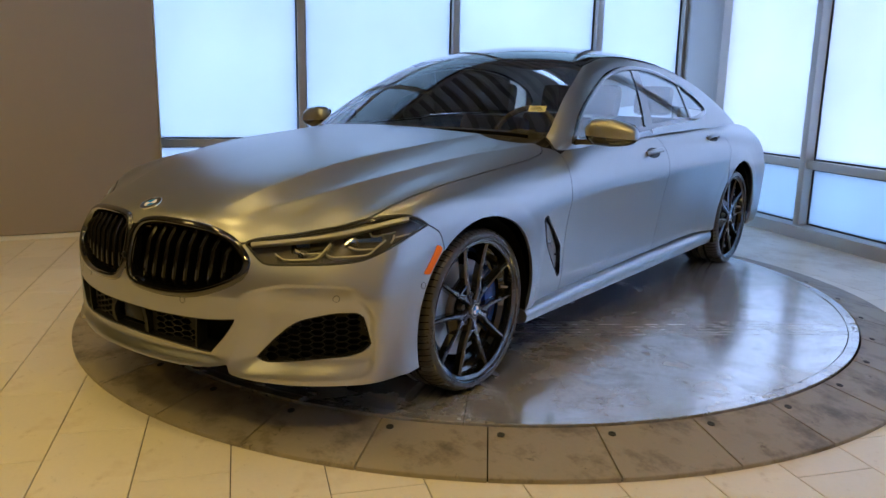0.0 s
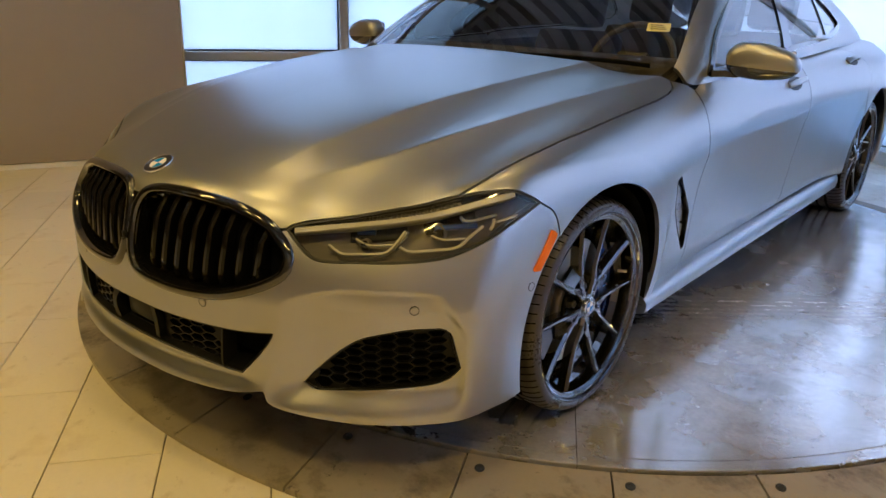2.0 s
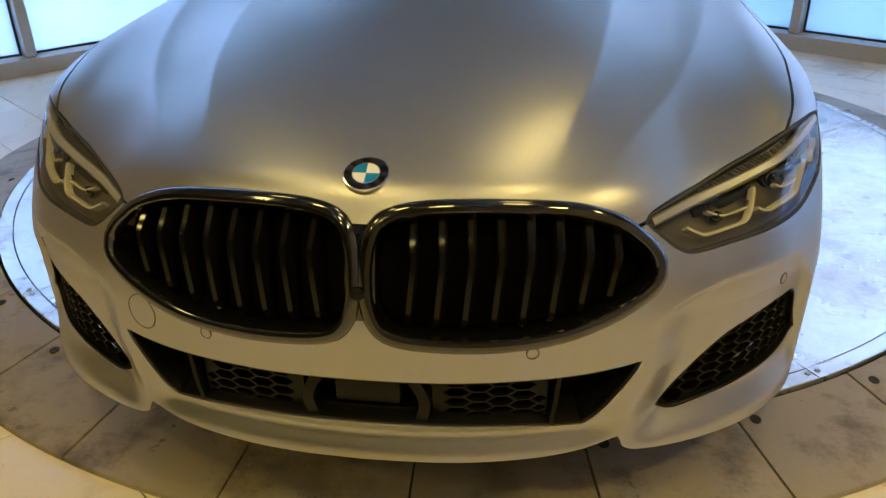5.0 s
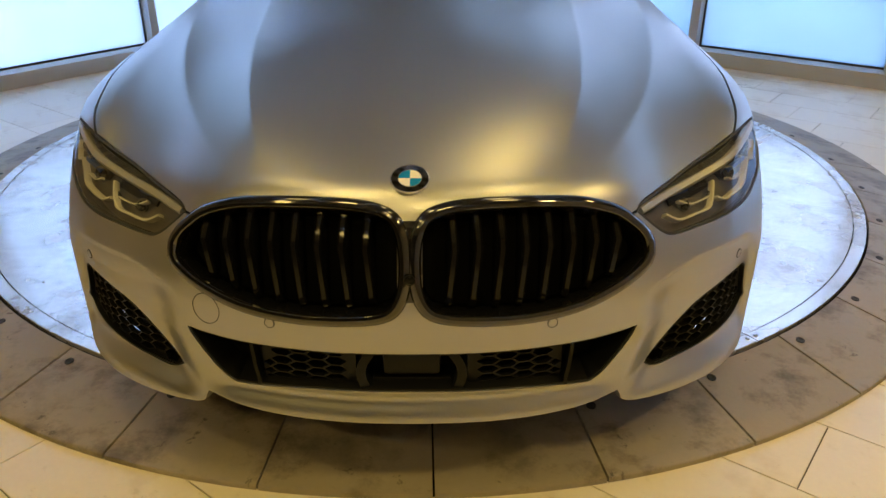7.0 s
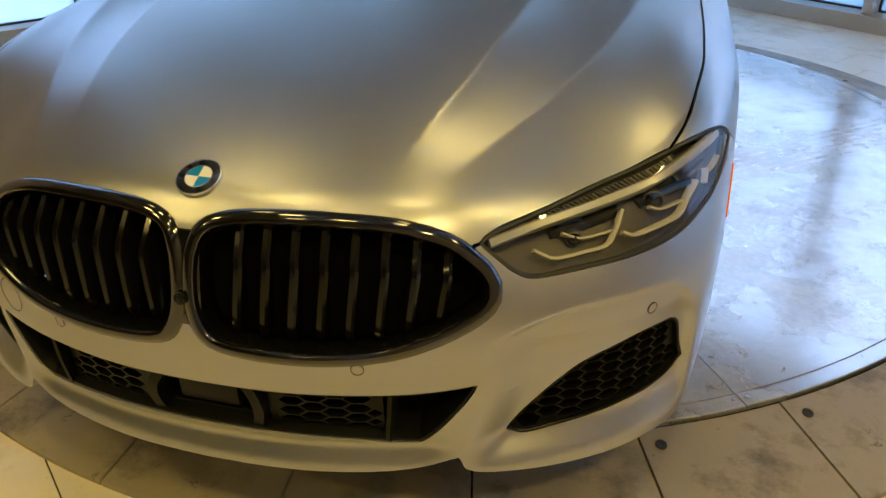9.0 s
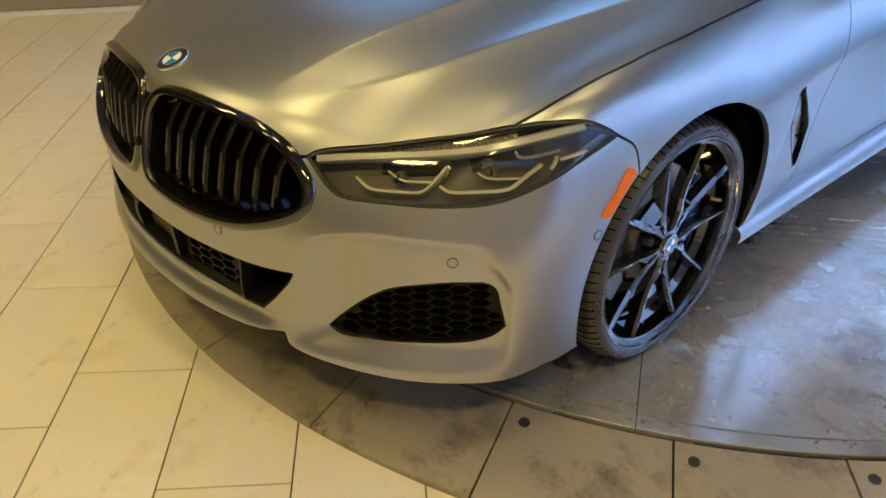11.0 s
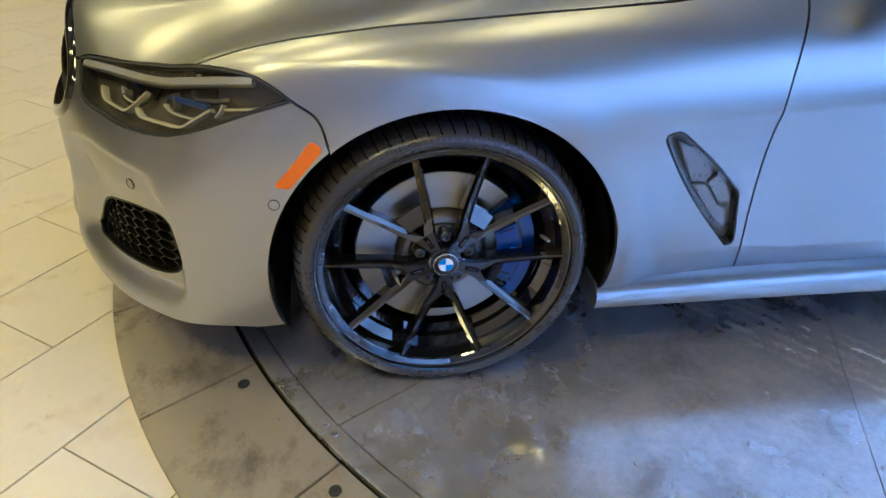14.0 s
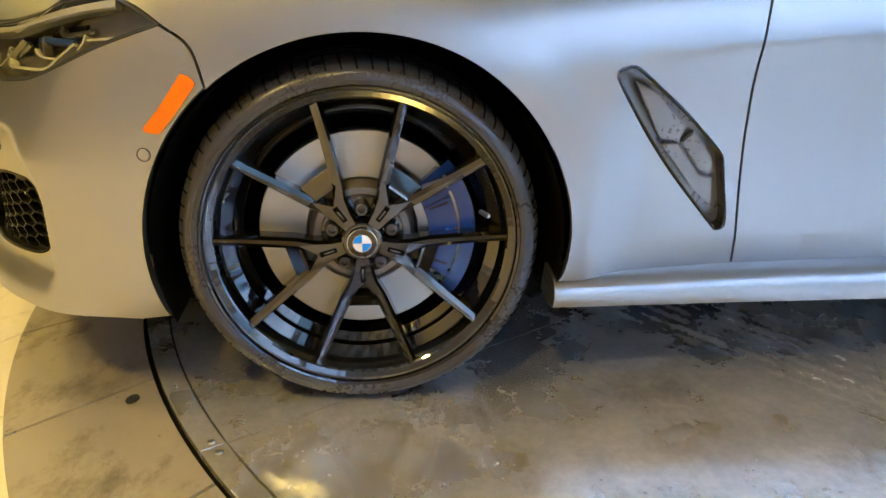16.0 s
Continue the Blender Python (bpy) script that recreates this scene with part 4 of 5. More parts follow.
# underside and linings
bm = bmesh.new()
box(bm, (-.66, -.40, .17), (.66, 3.75, .20), .01)
prism(bm, [(-.62, -.42), (-.40, -.78), (.40, -.78), (.62, -.42)], .192, .21, "z")
box(bm, (-.60, -.62, .20), (.60, .60, .60), .05)
box(bm, (-.75, .55, .20), (.75, 2.5, .45), .05)
part("underbody", bm, DARK, car)
for cy, cz in (AX_F, AX_R):
    for s in (1, -1):
        bm = bmesh.new()
        n = 28
        rows = []
        for i in range(n + 1):
            a = radians(-16 + 219 * i / n)
            rows.append([bm.verts.new((s * x, cy + .366 * math.cos(a), cz + .366 * math.sin(a))) for x in (.62, .885 if cy == 0 else .91)])
        for p, r in zip(rows, rows[1:]):
            bm.faces.new((p[0], p[1], r[1], r[0]))
        bm.faces.new([r[0] for r in rows])
        part("wheel_arch_liner", bm, DARK, car)


# ---- wheels ----
def build_wheel(name, m, wide, tyre_r=.3235):
    """A wheel whose outer face looks along +x; x is zero on the hub's face."""
    wheel = new(name)
    wheel.parent, wheel.matrix_basis = car, m
    bm = bmesh.new()
    t, h = tyre_r, wide
    lathe(bm, [(.268, .008), (.274, .014), (.281, .019), (.290, .0225), (.298, .022), (.308, .016), (.316, .003), (.321, -.012), (t, -.030), (t + .001, -.5 * h), (t, .035 - h), (.316, -h - .006), (.295, -h - .022), (.262, -h - .014), (.252, -h - .012)], 120)
    tyre = part("tyre", bm, RUBBER, wheel, smooth=True)
    bm = bmesh.new()
    wall = [(.3085, .0158), (.3164, .0032), (.3214, -.0118), (.3240, -.0300), (.3245, -.070)]
    for i in range(76):
        turn = Matrix.Rotation(2 * math.pi * i / 76, 4, "X")
        rows = []
        for j, (r, x) in enumerate(wall):
            skew = -.006 * j / 3
            rows.append([bm.verts.new(turn @ Vector((x + u * .4, skew + w, r + u))) for u, w in ((.0007, -.0016), (.0007, .0016), (-.003, .0016), (-.003, -.0016))])
        for p, q in zip(rows, rows[1:]):
            for j in range(4):
                bm.faces.new((p[j], p[(j + 1) % 4], q[(j + 1) % 4], q[j]))
        bm.faces.new(rows[0]), bm.faces.new(rows[-1])
    tagged(part("tread_pattern", bm, DARK, wheel, smooth=False), kind="stuff")
    for r, x in ((.2925, .0226), (.2860, .0210)):
        bm = bmesh.new()
        lathe(bm, [(r + .0012, x - .001), (r + .0006, x + .0008), (r - .0006, x + .0008), (r - .0012, x - .001)], 120)
        part("sidewall_ridge", bm, RUBBER, wheel, smooth=True)
    for x in (-.07, -.12, -.17):
        bm = bmesh.new()
        lathe(bm, [(t + .0015, x - .006), (t + .0015, x + .006), (t - .006, x + .005), (t - .006, x - .005), (t + .0015, x - .006)], 90)
        part("tread_groove", bm, DARK, wheel, smooth=True)
    bm = bmesh.new()
    lathe(bm, [(.286, .010), (.2852, .0185), (.2815, .0222), (.2775, .0205), (.2745, .0135), (.2625, .0075), (.2595, .0040), (.2560, -.014), (.2535, -.030), (.2350, -.0455), (.2330, -.060), (.2195, -.0715), (.2160, -.086), (.2150, -.135), (.240, -.16), (.245, -.20), (.262, -h - .012), (.255, -h - .02), (.238, -.20), (.232, -.16), (.221, -.137), (.222, -.086), (.240, -.058), (.242, -.042), (.258, -.026), (.262, 0), (.270, .004)], 110)
    part("rim", bm, RIM, wheel, smooth=False)
    bm = bmesh.new()
    lathe(bm, [(0, .000), (.033, .000), (.0365, -.003), (.039, -.032), (.074, -.036), (.078, -.05), (.078, -.064), (0, -.064)], 60)
    part("hub", bm, RIM, wheel)
    # edges of the forked spoke: radius, outer edge, inner edge, height of its face
    fork = [(.030, .0145, 0, -.0015), (.058, .0190, 0, -.0020), (.082, .0262, 0, -.0032), (.1105, .0415, .0185, -.0045), (.150, .0580, .0365, -.0030), (.205, .0805, .0610, .0015), (.2640, .1045, .0860, .0085)]
    for k in range(5):
        a0 = radians(-90 + 72 * k)
        bm = bmesh.new()

        def spot(r, q, x):
            return bm.verts.new((x, r * math.cos(a0) - q * math.sin(a0), r * math.sin(a0) + q * math.cos(a0)))
        for side in (-1, 1):
            rows = []
            for r, qo, qi, x in fork:
                wide_cut = .0085 if qi else 0
                rows.append([spot(r, side * (qo + .001), x - .034), spot(r, side * (qo + .0006), x - .0085), spot(r, side * (qo - .0042), x), spot(r, side * (qi + wide_cut), x - (.0012 if qi else 0)), spot(r, side * qi, x - (.0068 if qi else .004)), spot(r, side * qi, x - .034)])
            for p, q in zip(rows, rows[1:]):
                for j in range(5):
                    bm.faces.new((p[j], p[j + 1], q[j + 1], q[j]))
            bm.faces.new(rows[0]), bm.faces.new(rows[-1])
        # sloping pad in the fork
        web = [spot(.1085, -.0200, -.0050), spot(.1085, .0200, -.0050), spot(.1130, .0205, -.0075), spot(.1130, -.0205, -.0075), spot(.1390, .0310, -.0265), spot(.1390, -.0310, -.0265), spot(.1390, .0310, -.0385), spot(.1390, -.0310, -.0385), spot(.1085, -.0200, -.0385), spot(.1085, .0200, -.0385)]
        for f in ((0, 1, 2, 3), (3, 2, 4, 5), (5, 4, 6, 7), (0, 3, 5, 7, 8), (1, 9, 6, 4, 2), (7, 6, 9, 8), (0, 8, 9, 1)):
            bm.faces.new([web[i] for i in f])
        bmesh.ops.recalc_face_normals(bm, faces=bm.faces[:])
        part("spoke", bm, RIM, wheel, smooth=False)
        bm = bmesh.new()
        box(bm, (-.004, -.0048, .048), (-.0006, .0048, .080), .0012, Matrix.Rotation(a0 - radians(90), 4, "X"))
        part("spoke_slot", bm, DARK, wheel)
        bm = bmesh.new()
        box(bm, (-.003, -.0022, .052), (.0002, .0022, .072), .0008, Matrix.Rotation(a0 - radians(90), 4, "X"))
        part("slot_tongue", bm, RIM, wheel)
        a1 = a0 + radians(36)
        bm = bmesh.new()
        lathe(bm, [(.0150, -.05), (.0150, -.030), (.0125, -.026), (.0120, -.017), (.0100, -.0150), (.0062, -.0150), (.0052, -.021), (0, -.021)], 18)
        part("wheel_bolt", bm, BOLT, wheel, at=Matrix.Translation((0, .056 * math.cos(a1), .056 * math.sin(a1))))
    roundel("centre_cap", wheel, Matrix.Translation((.0035, 0, 0)) @ pose(0, 0, 0, 90, 0, 90), .028)
    bm = bmesh.new()
    lathe(bm, [(.0045, -.012), (.0045, .012), (.0032, .016), (0, .016)], 10)
    part("valve", bm, STEEL, wheel, at=Matrix.Translation((-.012, .225 * math.cos(radians(12)), .225 * math.sin(radians(12)))) @ pose(0, 0, 0, 0, 0, 25))
    bm = bmesh.new()
    lathe(bm, [(.190, -.070), (.190, -.066), (.188, -.064), (.104, -.064), (.100, -.068), (.100, -.09), (.190, -.09), (.190, -.070)], 72)
    part("brake_disc", bm, DISC, wheel, "bare steel brake disc", smooth=None)
    bm = bmesh.new()
    lathe(bm, [(.099, -.085), (.099, -.062), (.094, -.052), (.088, -.046), (.07, -.045), (.07, -.085)], 60)
    part("disc_hat", bm, RUST, wheel, "browned brake disc hat")
    bm = bmesh.new()
    n = 16

    def fan(r0, r1, lo, hi):
        ring = [(r1 * math.cos(radians(lo + (hi - lo) * i / n)), r1 * math.sin(radians(lo + (hi - lo) * i / n))) for i in range(n + 1)]
        return ring + [(r0 * math.cos(radians(hi - (hi - lo) * i / n)), r0 * math.sin(radians(hi - (hi - lo) * i / n))) for i in range(n + 1)]

    def cast_piece(outline, lo, hi, round_by):
        prism(bm, outline, lo, hi, "x")
        bm.edges.ensure_lookup_table()
        rim_edges = [e for e in bm.edges if all(abs(v.co.x - hi) < 1e-5 for v in e.verts)]
        bmesh.ops.bevel(bm, geom=rim_edges, offset=round_by, segments=2, affect="EDGES")
    cast_piece(fan(.122, .176, -27, 27), -.085, -.036, .008)
    part("brake_caliper", bm, CALIPER, wheel, "blue painted brake caliper", smooth=False)
    bm = bmesh.new()
    cast_piece(fan(.181, .209, -41, 41), -.105, -.044, .007)
    part("caliper_bridge", bm, CALIPER, wheel, smooth=False)
    for lo, hi in ((-42, -36.5), (-30, -26.5), (26.5, 30), (36.5, 42)):
        bm = bmesh.new()
        cast_piece(fan(.128 if abs(lo + hi) > 60 else .124, .184, lo, hi), -.085, -.042, .003)
        part("caliper_rib", bm, CALIPER, wheel, smooth=False)
    for lo, hi in ((-41, -27), (27, 41)):
        bm = bmesh.new()
        cast_piece(fan(.124, .139, lo, hi), -.085, -.044, .003)
        part("caliper_lug", bm, CALIPER, wheel, smooth=False)
    for q in (-34, 34):
        bm = bmesh.new()
        lathe(bm, [(.0085, -.06), (.0085, -.046), (.007, -.0435), (.004, -.0435), (.003, -.047), (0, -.047)], 14)
        part("caliper_bolt", bm, BOLT, wheel, at=Matrix.Translation((0, .168 * math.cos(radians(q)), .168 * math.sin(radians(q)))))
    bm = bmesh.new()
    for q0, q1 in ((-22, -20.5), (20.5, 22)):
        prism(bm, fan(.132, .168, q0, q1), -.0362, -.0356, "x")
    part("caliper_line", bm, DARK, wheel)
    for i, mt in enumerate((LBLUE_E, BLUE_E, RED_E)):
        bm = bmesh.new()
        prism(bm, [(.147 + .008 * i, -.011), (.1525 + .008 * i, -.011), (.1595 + .008 * i, .011), (.154 + .008 * i, .011)], -.0364, -.0348, "x")
        part("caliper_stripe", bm, mt, wheel)
    return wheel


def roundel(name, parent, m, r):
    """A round badge in the plane z = 0: chrome edge, black ring, blue and white quarters."""
    bm = bmesh.new()
    lathe(bm, [(r, -.003), (r, .001), (r * .975, .0028), (r * .93, .003), (r * .92, .0018), (0, .0018), ], 48, "z")
    base = part(name, bm, CHROME, parent, "round chrome-edged badge with blue and white quarters", at=m)
    low = parent.parent is not None
    into, put = (parent, m) if low else (base, None)
    bm = bmesh.new()
    lathe(bm, [(r * .92, .0022), (r * .60, .0026), (r * .60, .001)], 48, "z")
    part("badge_ring", bm, GLOSS_BLACK, into, at=put)
    bm = bmesh.new()
    lathe(bm, [(r * .61, .0026), (r * .605, .0032), (r * .575, .0032), (r * .57, .0026)], 48, "z")
    part("badge_line", bm, CHROME, into, at=put)
    for k in range(4):
        bm = bmesh.new()
        prism(bm, [(0, 0)] + [(r * .575 * math.cos(radians(90 * k + 90 * i / 10)), r * .575 * math.sin(radians(90 * k + 90 * i / 10))) for i in range(11)], .0018, .0028, "z")
        part("badge_quarter", bm, WHITE_E if k % 2 == 0 else BLUE_E, into, at=put)
    return base


wheel_f = build_wheel("wheel", pose(.875, 0, HUB_Z), .215)
wheel_r = build_wheel("wheel", pose(.897, AX_R[0], HUB_Z), .245)
for x, (cy, cz) in ((-.875, AX_F), (-.897, AX_R)):
    w = copy_thing(wheel_f if cy == 0 else wheel_r, pose(x, cy, HUB_Z, 0, 0, 180))
    w.parent = car

# ---- kidney grilles ----
def lifted(way, flat_points):
    """Flat coordinates brought back onto the body."""
    a, b = np.array([q[0] for q in flat_points], float), np.array([q[1] for q in flat_points], float)
    flat, rays, field = SPREAD[way]
    return cast(*rays(a, b), field=field)


ring_line = chain([(.022, -.89, .630), (.034, -.88, .662), (.062, -.868, .679), (.13, -.858, .688), (.24, -.842, .687), (.35, -.820, .677), (.418, -.802, .656), (.450, -.798, .639)], [(.450, -.798, .639), (.488, -.797, .607), (.503, -.800, .585)],
                  [(.503, -.800, .585), (.497, -.812, .554), (.438, -.848, .517), (.345, -.884, .485), (.235, -.909, .473), (.125, -.923, .476), (.062, -.927, .485), (.036, -.926, .503), (.022, -.92, .54), (.019, -.91, .59), (.022, -.89, .630)])
pts, nor = on_body(ring_line, "front")
grille = new("kidney_grille")
grille.parent = car
tagged(grille, "gloss black kidney grille with upright slats")
bm = bmesh.new()
sweep(bm, pts, [(.0035, -.012), (.0033, .002), (.0005, .0068), (-.005, .0092), (-.011, .0090), (-.017, .0068), (-.022, .0025), (-.0255, -.004), (-.0275, -.013), (-.029, -.045), (.002, -.045)], True, nor)
part("grille_frame", bm, GLOSS_BLACK, grille)
# added sheet: the shade behind the slats, given as near-black colour
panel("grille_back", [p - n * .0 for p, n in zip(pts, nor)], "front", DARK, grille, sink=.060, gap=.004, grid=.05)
inner = np.array([(p[0], p[2]) for p in pts])
for k in range(8):
    x = .078 + k * .0492
    zs = [z for z in np.arange(.47, .70, .002) if inside_of(inner, np.array([[x, z]]))[0]]
    lo, hi = min(zs) + .006, max(zs) - .010
    bm = bmesh.new()
    tall = hi - lo
    rows = []
    for f, fore in ((0, .020), (.10, .010), (.35, .006), (.66, .001), (.74, .002), (.86, .012), (1.0, .024)):
        z = lo + tall * f
        y = float(nose_y(np.array(x), np.array(z))) + fore + .010
        lean = .013 * (1 - abs(f - .66) / .66)
        rows.append([bm.verts.new(q) for q in ((x - .0085 + lean, y + .006, z), (x - .0045 + lean, y, z), (x + .0045 + lean, y, z), (x + .0085 + lean, y + .006, z), (x + .0065, y + .046, z), (x - .0065, y + .046, z))])
    for p, r in zip(rows, rows[1:]):
        for j in range(6):
            bm.faces.new((p[j], p[(j + 1) % 6], r[(j + 1) % 6], r[j]))
    bm.faces.new(rows[0]), bm.faces.new(rows[-1])
    part("slat", bm, SLAT, grille)
other = new("kidney_grille")
other.parent = car
tagged(other, "gloss black kidney grille with upright slats")
for ob in list(grille.children):
    other_side(ob, other)
# bridge between the two, with its round camera
bm = bmesh.new()
line = [(0, float(nose_y(np.array(0.), np.array(z))) + .006, z) for z in np.linspace(.508, .668, 12)]
line[-1] = (0, line[-1][1] + .004, .668)
sweep(bm, line, [(-.026, .002), (-.014, -.006), (.014, -.006), (.026, .002), (.026, .030), (-.026, .030)], False, [(0, 1, 0)] * 12)
bridge = part("grille_bridge", bm, GLOSS_BLACK, car)
bm = bmesh.new()
lathe(bm, [(.011, -.004), (.011, .003), (.009, .004), (.007, .002), (0, .0035)], 20, "z")
part("camera_lens", bm, PLASTIC, bridge, at=look((0, -.926, .562), (0, -2, .60)) @ pose(0, 0, 0, 180, 0, 0))

# bonnet badge
bp = cast(*rays_top(np.array([0.]), np.array([-.808])))[0]
bn = Vector(facing(np.array([bp]))[0])
badge_m = Matrix.Translation(Vector(bp) + bn * .0012) @ bn.to_track_quat("Z", "Y").to_matrix().to_4x4()
roundel("bonnet_badge", car, badge_m, .041)

# ---- lower grilles ----
def comb(outline, way, wide, tall, bar):
    """Honeycomb cells, flat-topped and wide, that fit within an outline."""
    flat = SPREAD[way][0]
    line = shrink(np.stack(flat(np.array(outline, float)), 1), .004)
    lo, hi = line.min(0), line.max(0)
    cells, row = [], 0
    y = lo[1]
    while y < hi[1]:
        x = lo[0] + (row % 2) * wide * .75
        while x < hi[0]:
            hexagon = [(x + wide * .5 * c - math.copysign(bar, c) * .5, y + tall * .5 * s) for c, s in ((1, 0), (.5, .86), (-.5, .86), (-1, 0), (-.5, -.86), (.5, -.86))]
            mid = np.array((x, y))
            if inside_of(line, mid[None])[0]:
                cell = np.array(hexagon)
                for _ in range(12):
                    out = ~inside_of(line, cell)
                    cell[out] = mid + (cell[out] - mid) * .86
                spread = cell.max(0) - cell.min(0)
                if spread[0] > .012 and spread[1] > .007:
                    cells.append([tuple(q) for q in lifted(way, cell)])
            x += wide * 1.5
        y += tall * .5
        row += 1
    return cells


fog_mesh = panel("fog_grille", fog_hole, "front", PLASTIC, car, comb(fog_hole, "front", .048, .022, .005), gap=.001, grid=.03, deep=.012, sink=.012, label="black honeycomb corner grille")
other_side(fog_mesh)
bm = bmesh.new()
pts, nor = on_body(fog_hole, "front", .002)
sweep(bm, pts, [(0, -.040), (.003, -.040), (.003, .001), (0, .002)], True, nor)
lining = part("fog_surround", bm, PLASTIC, car)
other_side(lining)
# near-black sheet put in for the shaded depth behind the honeycomb
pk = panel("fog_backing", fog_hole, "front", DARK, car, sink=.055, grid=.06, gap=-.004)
other_side(pk)


def strip(x0, x1):
    """The stretch of the centre intake between two half widths."""
    up = [q for q in curve([(0, -.93, .386), (.2, -.91, .385), (.36, -.88, .387), (.45, -.85, .394), (.490, -.835, .400)]) if x0 <= q[0] <= x1]
    low = [q for q in curve([(.476, -.84, .372), (.44, -.855, .322), (.396, -.87, .272), (.35, -.88, .272), (.2, -.91, .284), (0, -.93, .289)]) if x0 <= q[0] <= x1]
    return up + low


mid_line = strip(.115, .335)
mesh_l = panel("intake_grille", mid_line, "front", PLASTIC, car, comb(mid_line, "front", .050, .022, .005), gap=.0, grid=.03, deep=.012, sink=.022, label="black honeycomb intake grille")
other_side(mesh_l)
bm = bmesh.new()
pts, nor = on_body(intake_hole, "front", .002)
sweep(bm, pts, [(0, -.075), (.003, -.075), (.003, -.002), (0, -.001)], True, nor)
part("intake_surround", bm, PLASTIC, car)
# the intake's inner shade is painted as one near-black sheet
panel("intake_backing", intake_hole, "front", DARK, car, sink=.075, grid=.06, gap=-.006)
for s in (1, -1):
    bm = bmesh.new()
    line = [(s * x, float(nose_y(np.array(x), np.array(z))) + .016, z) for x, z in ((.346, .384), (.342, .33), (.337, .285), (.345, .262), (.372, .254))]
    sweep(bm, [tuple(q) for q in curve(line, .01)], [(-.004, -.012), (.004, -.012), (.004, .030), (-.004, .030)], False, [(0, 1, 0)] * len(curve(line, .01)))
    part("intake_divider", bm, PLASTIC, car)
    # upright horn beside the sensor
    bm = bmesh.new()
    line = curve([(s * .085, -.912, .386), (s * .104, -.916, .355), (s * .107, -.914, .320), (s * .092, -.905, .272)], .01)
    sweep(bm, line, [(-.010, -.006), (.010, -.006), (.010, .030), (-.010, .030)], False, [(0, 1, 0)] * len(line))
    part("sensor_horn", bm, PLASTIC, car)
bm = bmesh.new()
box(bm, (-.062, -.905, .318), (.062, -.850, .382), .010)
part("radar_cover", bm, PLASTIC, car, "smooth dark radar cover")
bm = bmesh.new()
box(bm, (-.085, -.895, .290), (.085, -.860, .306), .005)
part("radar_shelf", bm, PLASTIC, car)

# parking sensors, tow cover
def disc_on(name, p, way, r, mat, proud=.0015, ring=True):
    q, n = on_body([p], way)
    n = Vector(n[0])
    m = Matrix.Translation(Vector(q[0])) @ n.to_track_quat("Z", "Y").to_matrix().to_4x4()
    bm = bmesh.new()
    lathe(bm, [(r * 1.16, -.004), (r * 1.16, .0004), (r * 1.03, .0004), (r * 1.03, -.002), (r, -.002), (r, proud * .6), (r * .9, proud), (0, proud)], 28, "z")
    return part(name, bm, mat, car, at=m)


def joint_ring(name, p, way, r):
    """The dark hairline round a small round cover."""
    q, n = on_body([p], way)
    m = Matrix.Translation(Vector(q[0])) @ Vector(n[0]).to_track_quat("Z", "Y").to_matrix().to_4x4()
    bm = bmesh.new()
    lathe(bm, [(r * 1.24, -.004), (r * 1.24, .0009), (r * 1.08, .0009), (r * 1.08, -.004), (r * 1.24, -.004)], 28, "z")
    return part(name, bm, GASKET, car, at=m)


for s in (1, -1):
    for p in ((s * .297, -.897, .445), (s * .771, -.642, .481), (s * .901, -.352, .493)):
        disc_on("parking_sensor", p, "front", .0095, PAINT)
        joint_ring("sensor_joint", p, "front", .0095)
for cx, cz, cr in ((-.440, .456, .036),):
    line = [(cx + cr * math.cos(2 * math.pi * i / 36), -.855, cz + cr * math.sin(2 * math.pi * i / 36)) for i in range(36)]
    pts, nor = on_body(line, "front")
    bm = bmesh.new()
    sweep(bm, pts, [(-.0009, -.003), (.0009, -.003), (.0009, .0004), (-.0009, .0004)], True, nor)
    part("tow_cover_joint", bm, GASKET, car)

# ---- headlights ----
lamp_loop = curve(lamp_low)[:-1] + curve(lamp_top)[:-1]
head = new("headlight")
head.parent = car
tagged(head, "slim headlight with clear cover and dark inside")
pts, nor = on_body(lamp_loop, "front")
cover = panel("lamp_cover", lamp_loop, "front", LAMP_CLEAR, head, sink=.003, grid=.02, deep=.002, gap=.005)
cover.visible_shadow = False
bm = bmesh.new()
sweep(bm, pts, [(.001, -.020), (.001, -.0015), (-.0045, -.0015), (-.006, -.020)], True, nor)
part("lamp_seal", bm, GASKET, head)
ring0, ring1 = pts - nor * .006, pts - nor * .050
n = len(pts)
mesh_object("lamp_bowl", list(ring0) + list(ring1), [(i, (i + 1) % n, n + (i + 1) % n, n + i) for i in range(n)], LAMP_GREY).parent = head
panel("lamp_back", lamp_loop, "front", LAMP_GREY, head, sink=.045, grid=.03, gap=-.004)


def rod(name, line, sink, w, h, mat, gap=.008):
    p, nr = on_body(curve(line, gap), "front", sink)
    bm = bmesh.new()
    sweep(bm, p, [(-w, -h), (w, -h), (w * 1.0, h * .4), (w * .6, h), (-w * .6, h), (-w, h * .4)], False, nr)
    return part(name, bm, mat, head)


rod("light_guide", [(.567, -.722, .623), (.587, -.718, .612), (.605, -.712, .606), (.646, -.685, .608), (.684, -.658, .612), (.695, -.640, .626), (.700, -.620, .645), (.703, -.605, .660)], .022, .0040, .008, LAMP_TUBE)
rod("light_guide", [(.710, -.630, .627), (.724, -.625, .620), (.740, -.616, .616), (.773, -.582, .617), (.810, -.534, .621), (.823, -.505, .640), (.838, -.470, .665)], .022, .0040, .008, LAMP_TUBE)
rod("inner_guide", [(.608, -.675, .641), (.630, -.670, .632), (.652, -.662, .629), (.700, -.630, .634)], .028, .0028, .006, LAMP_TUBE)
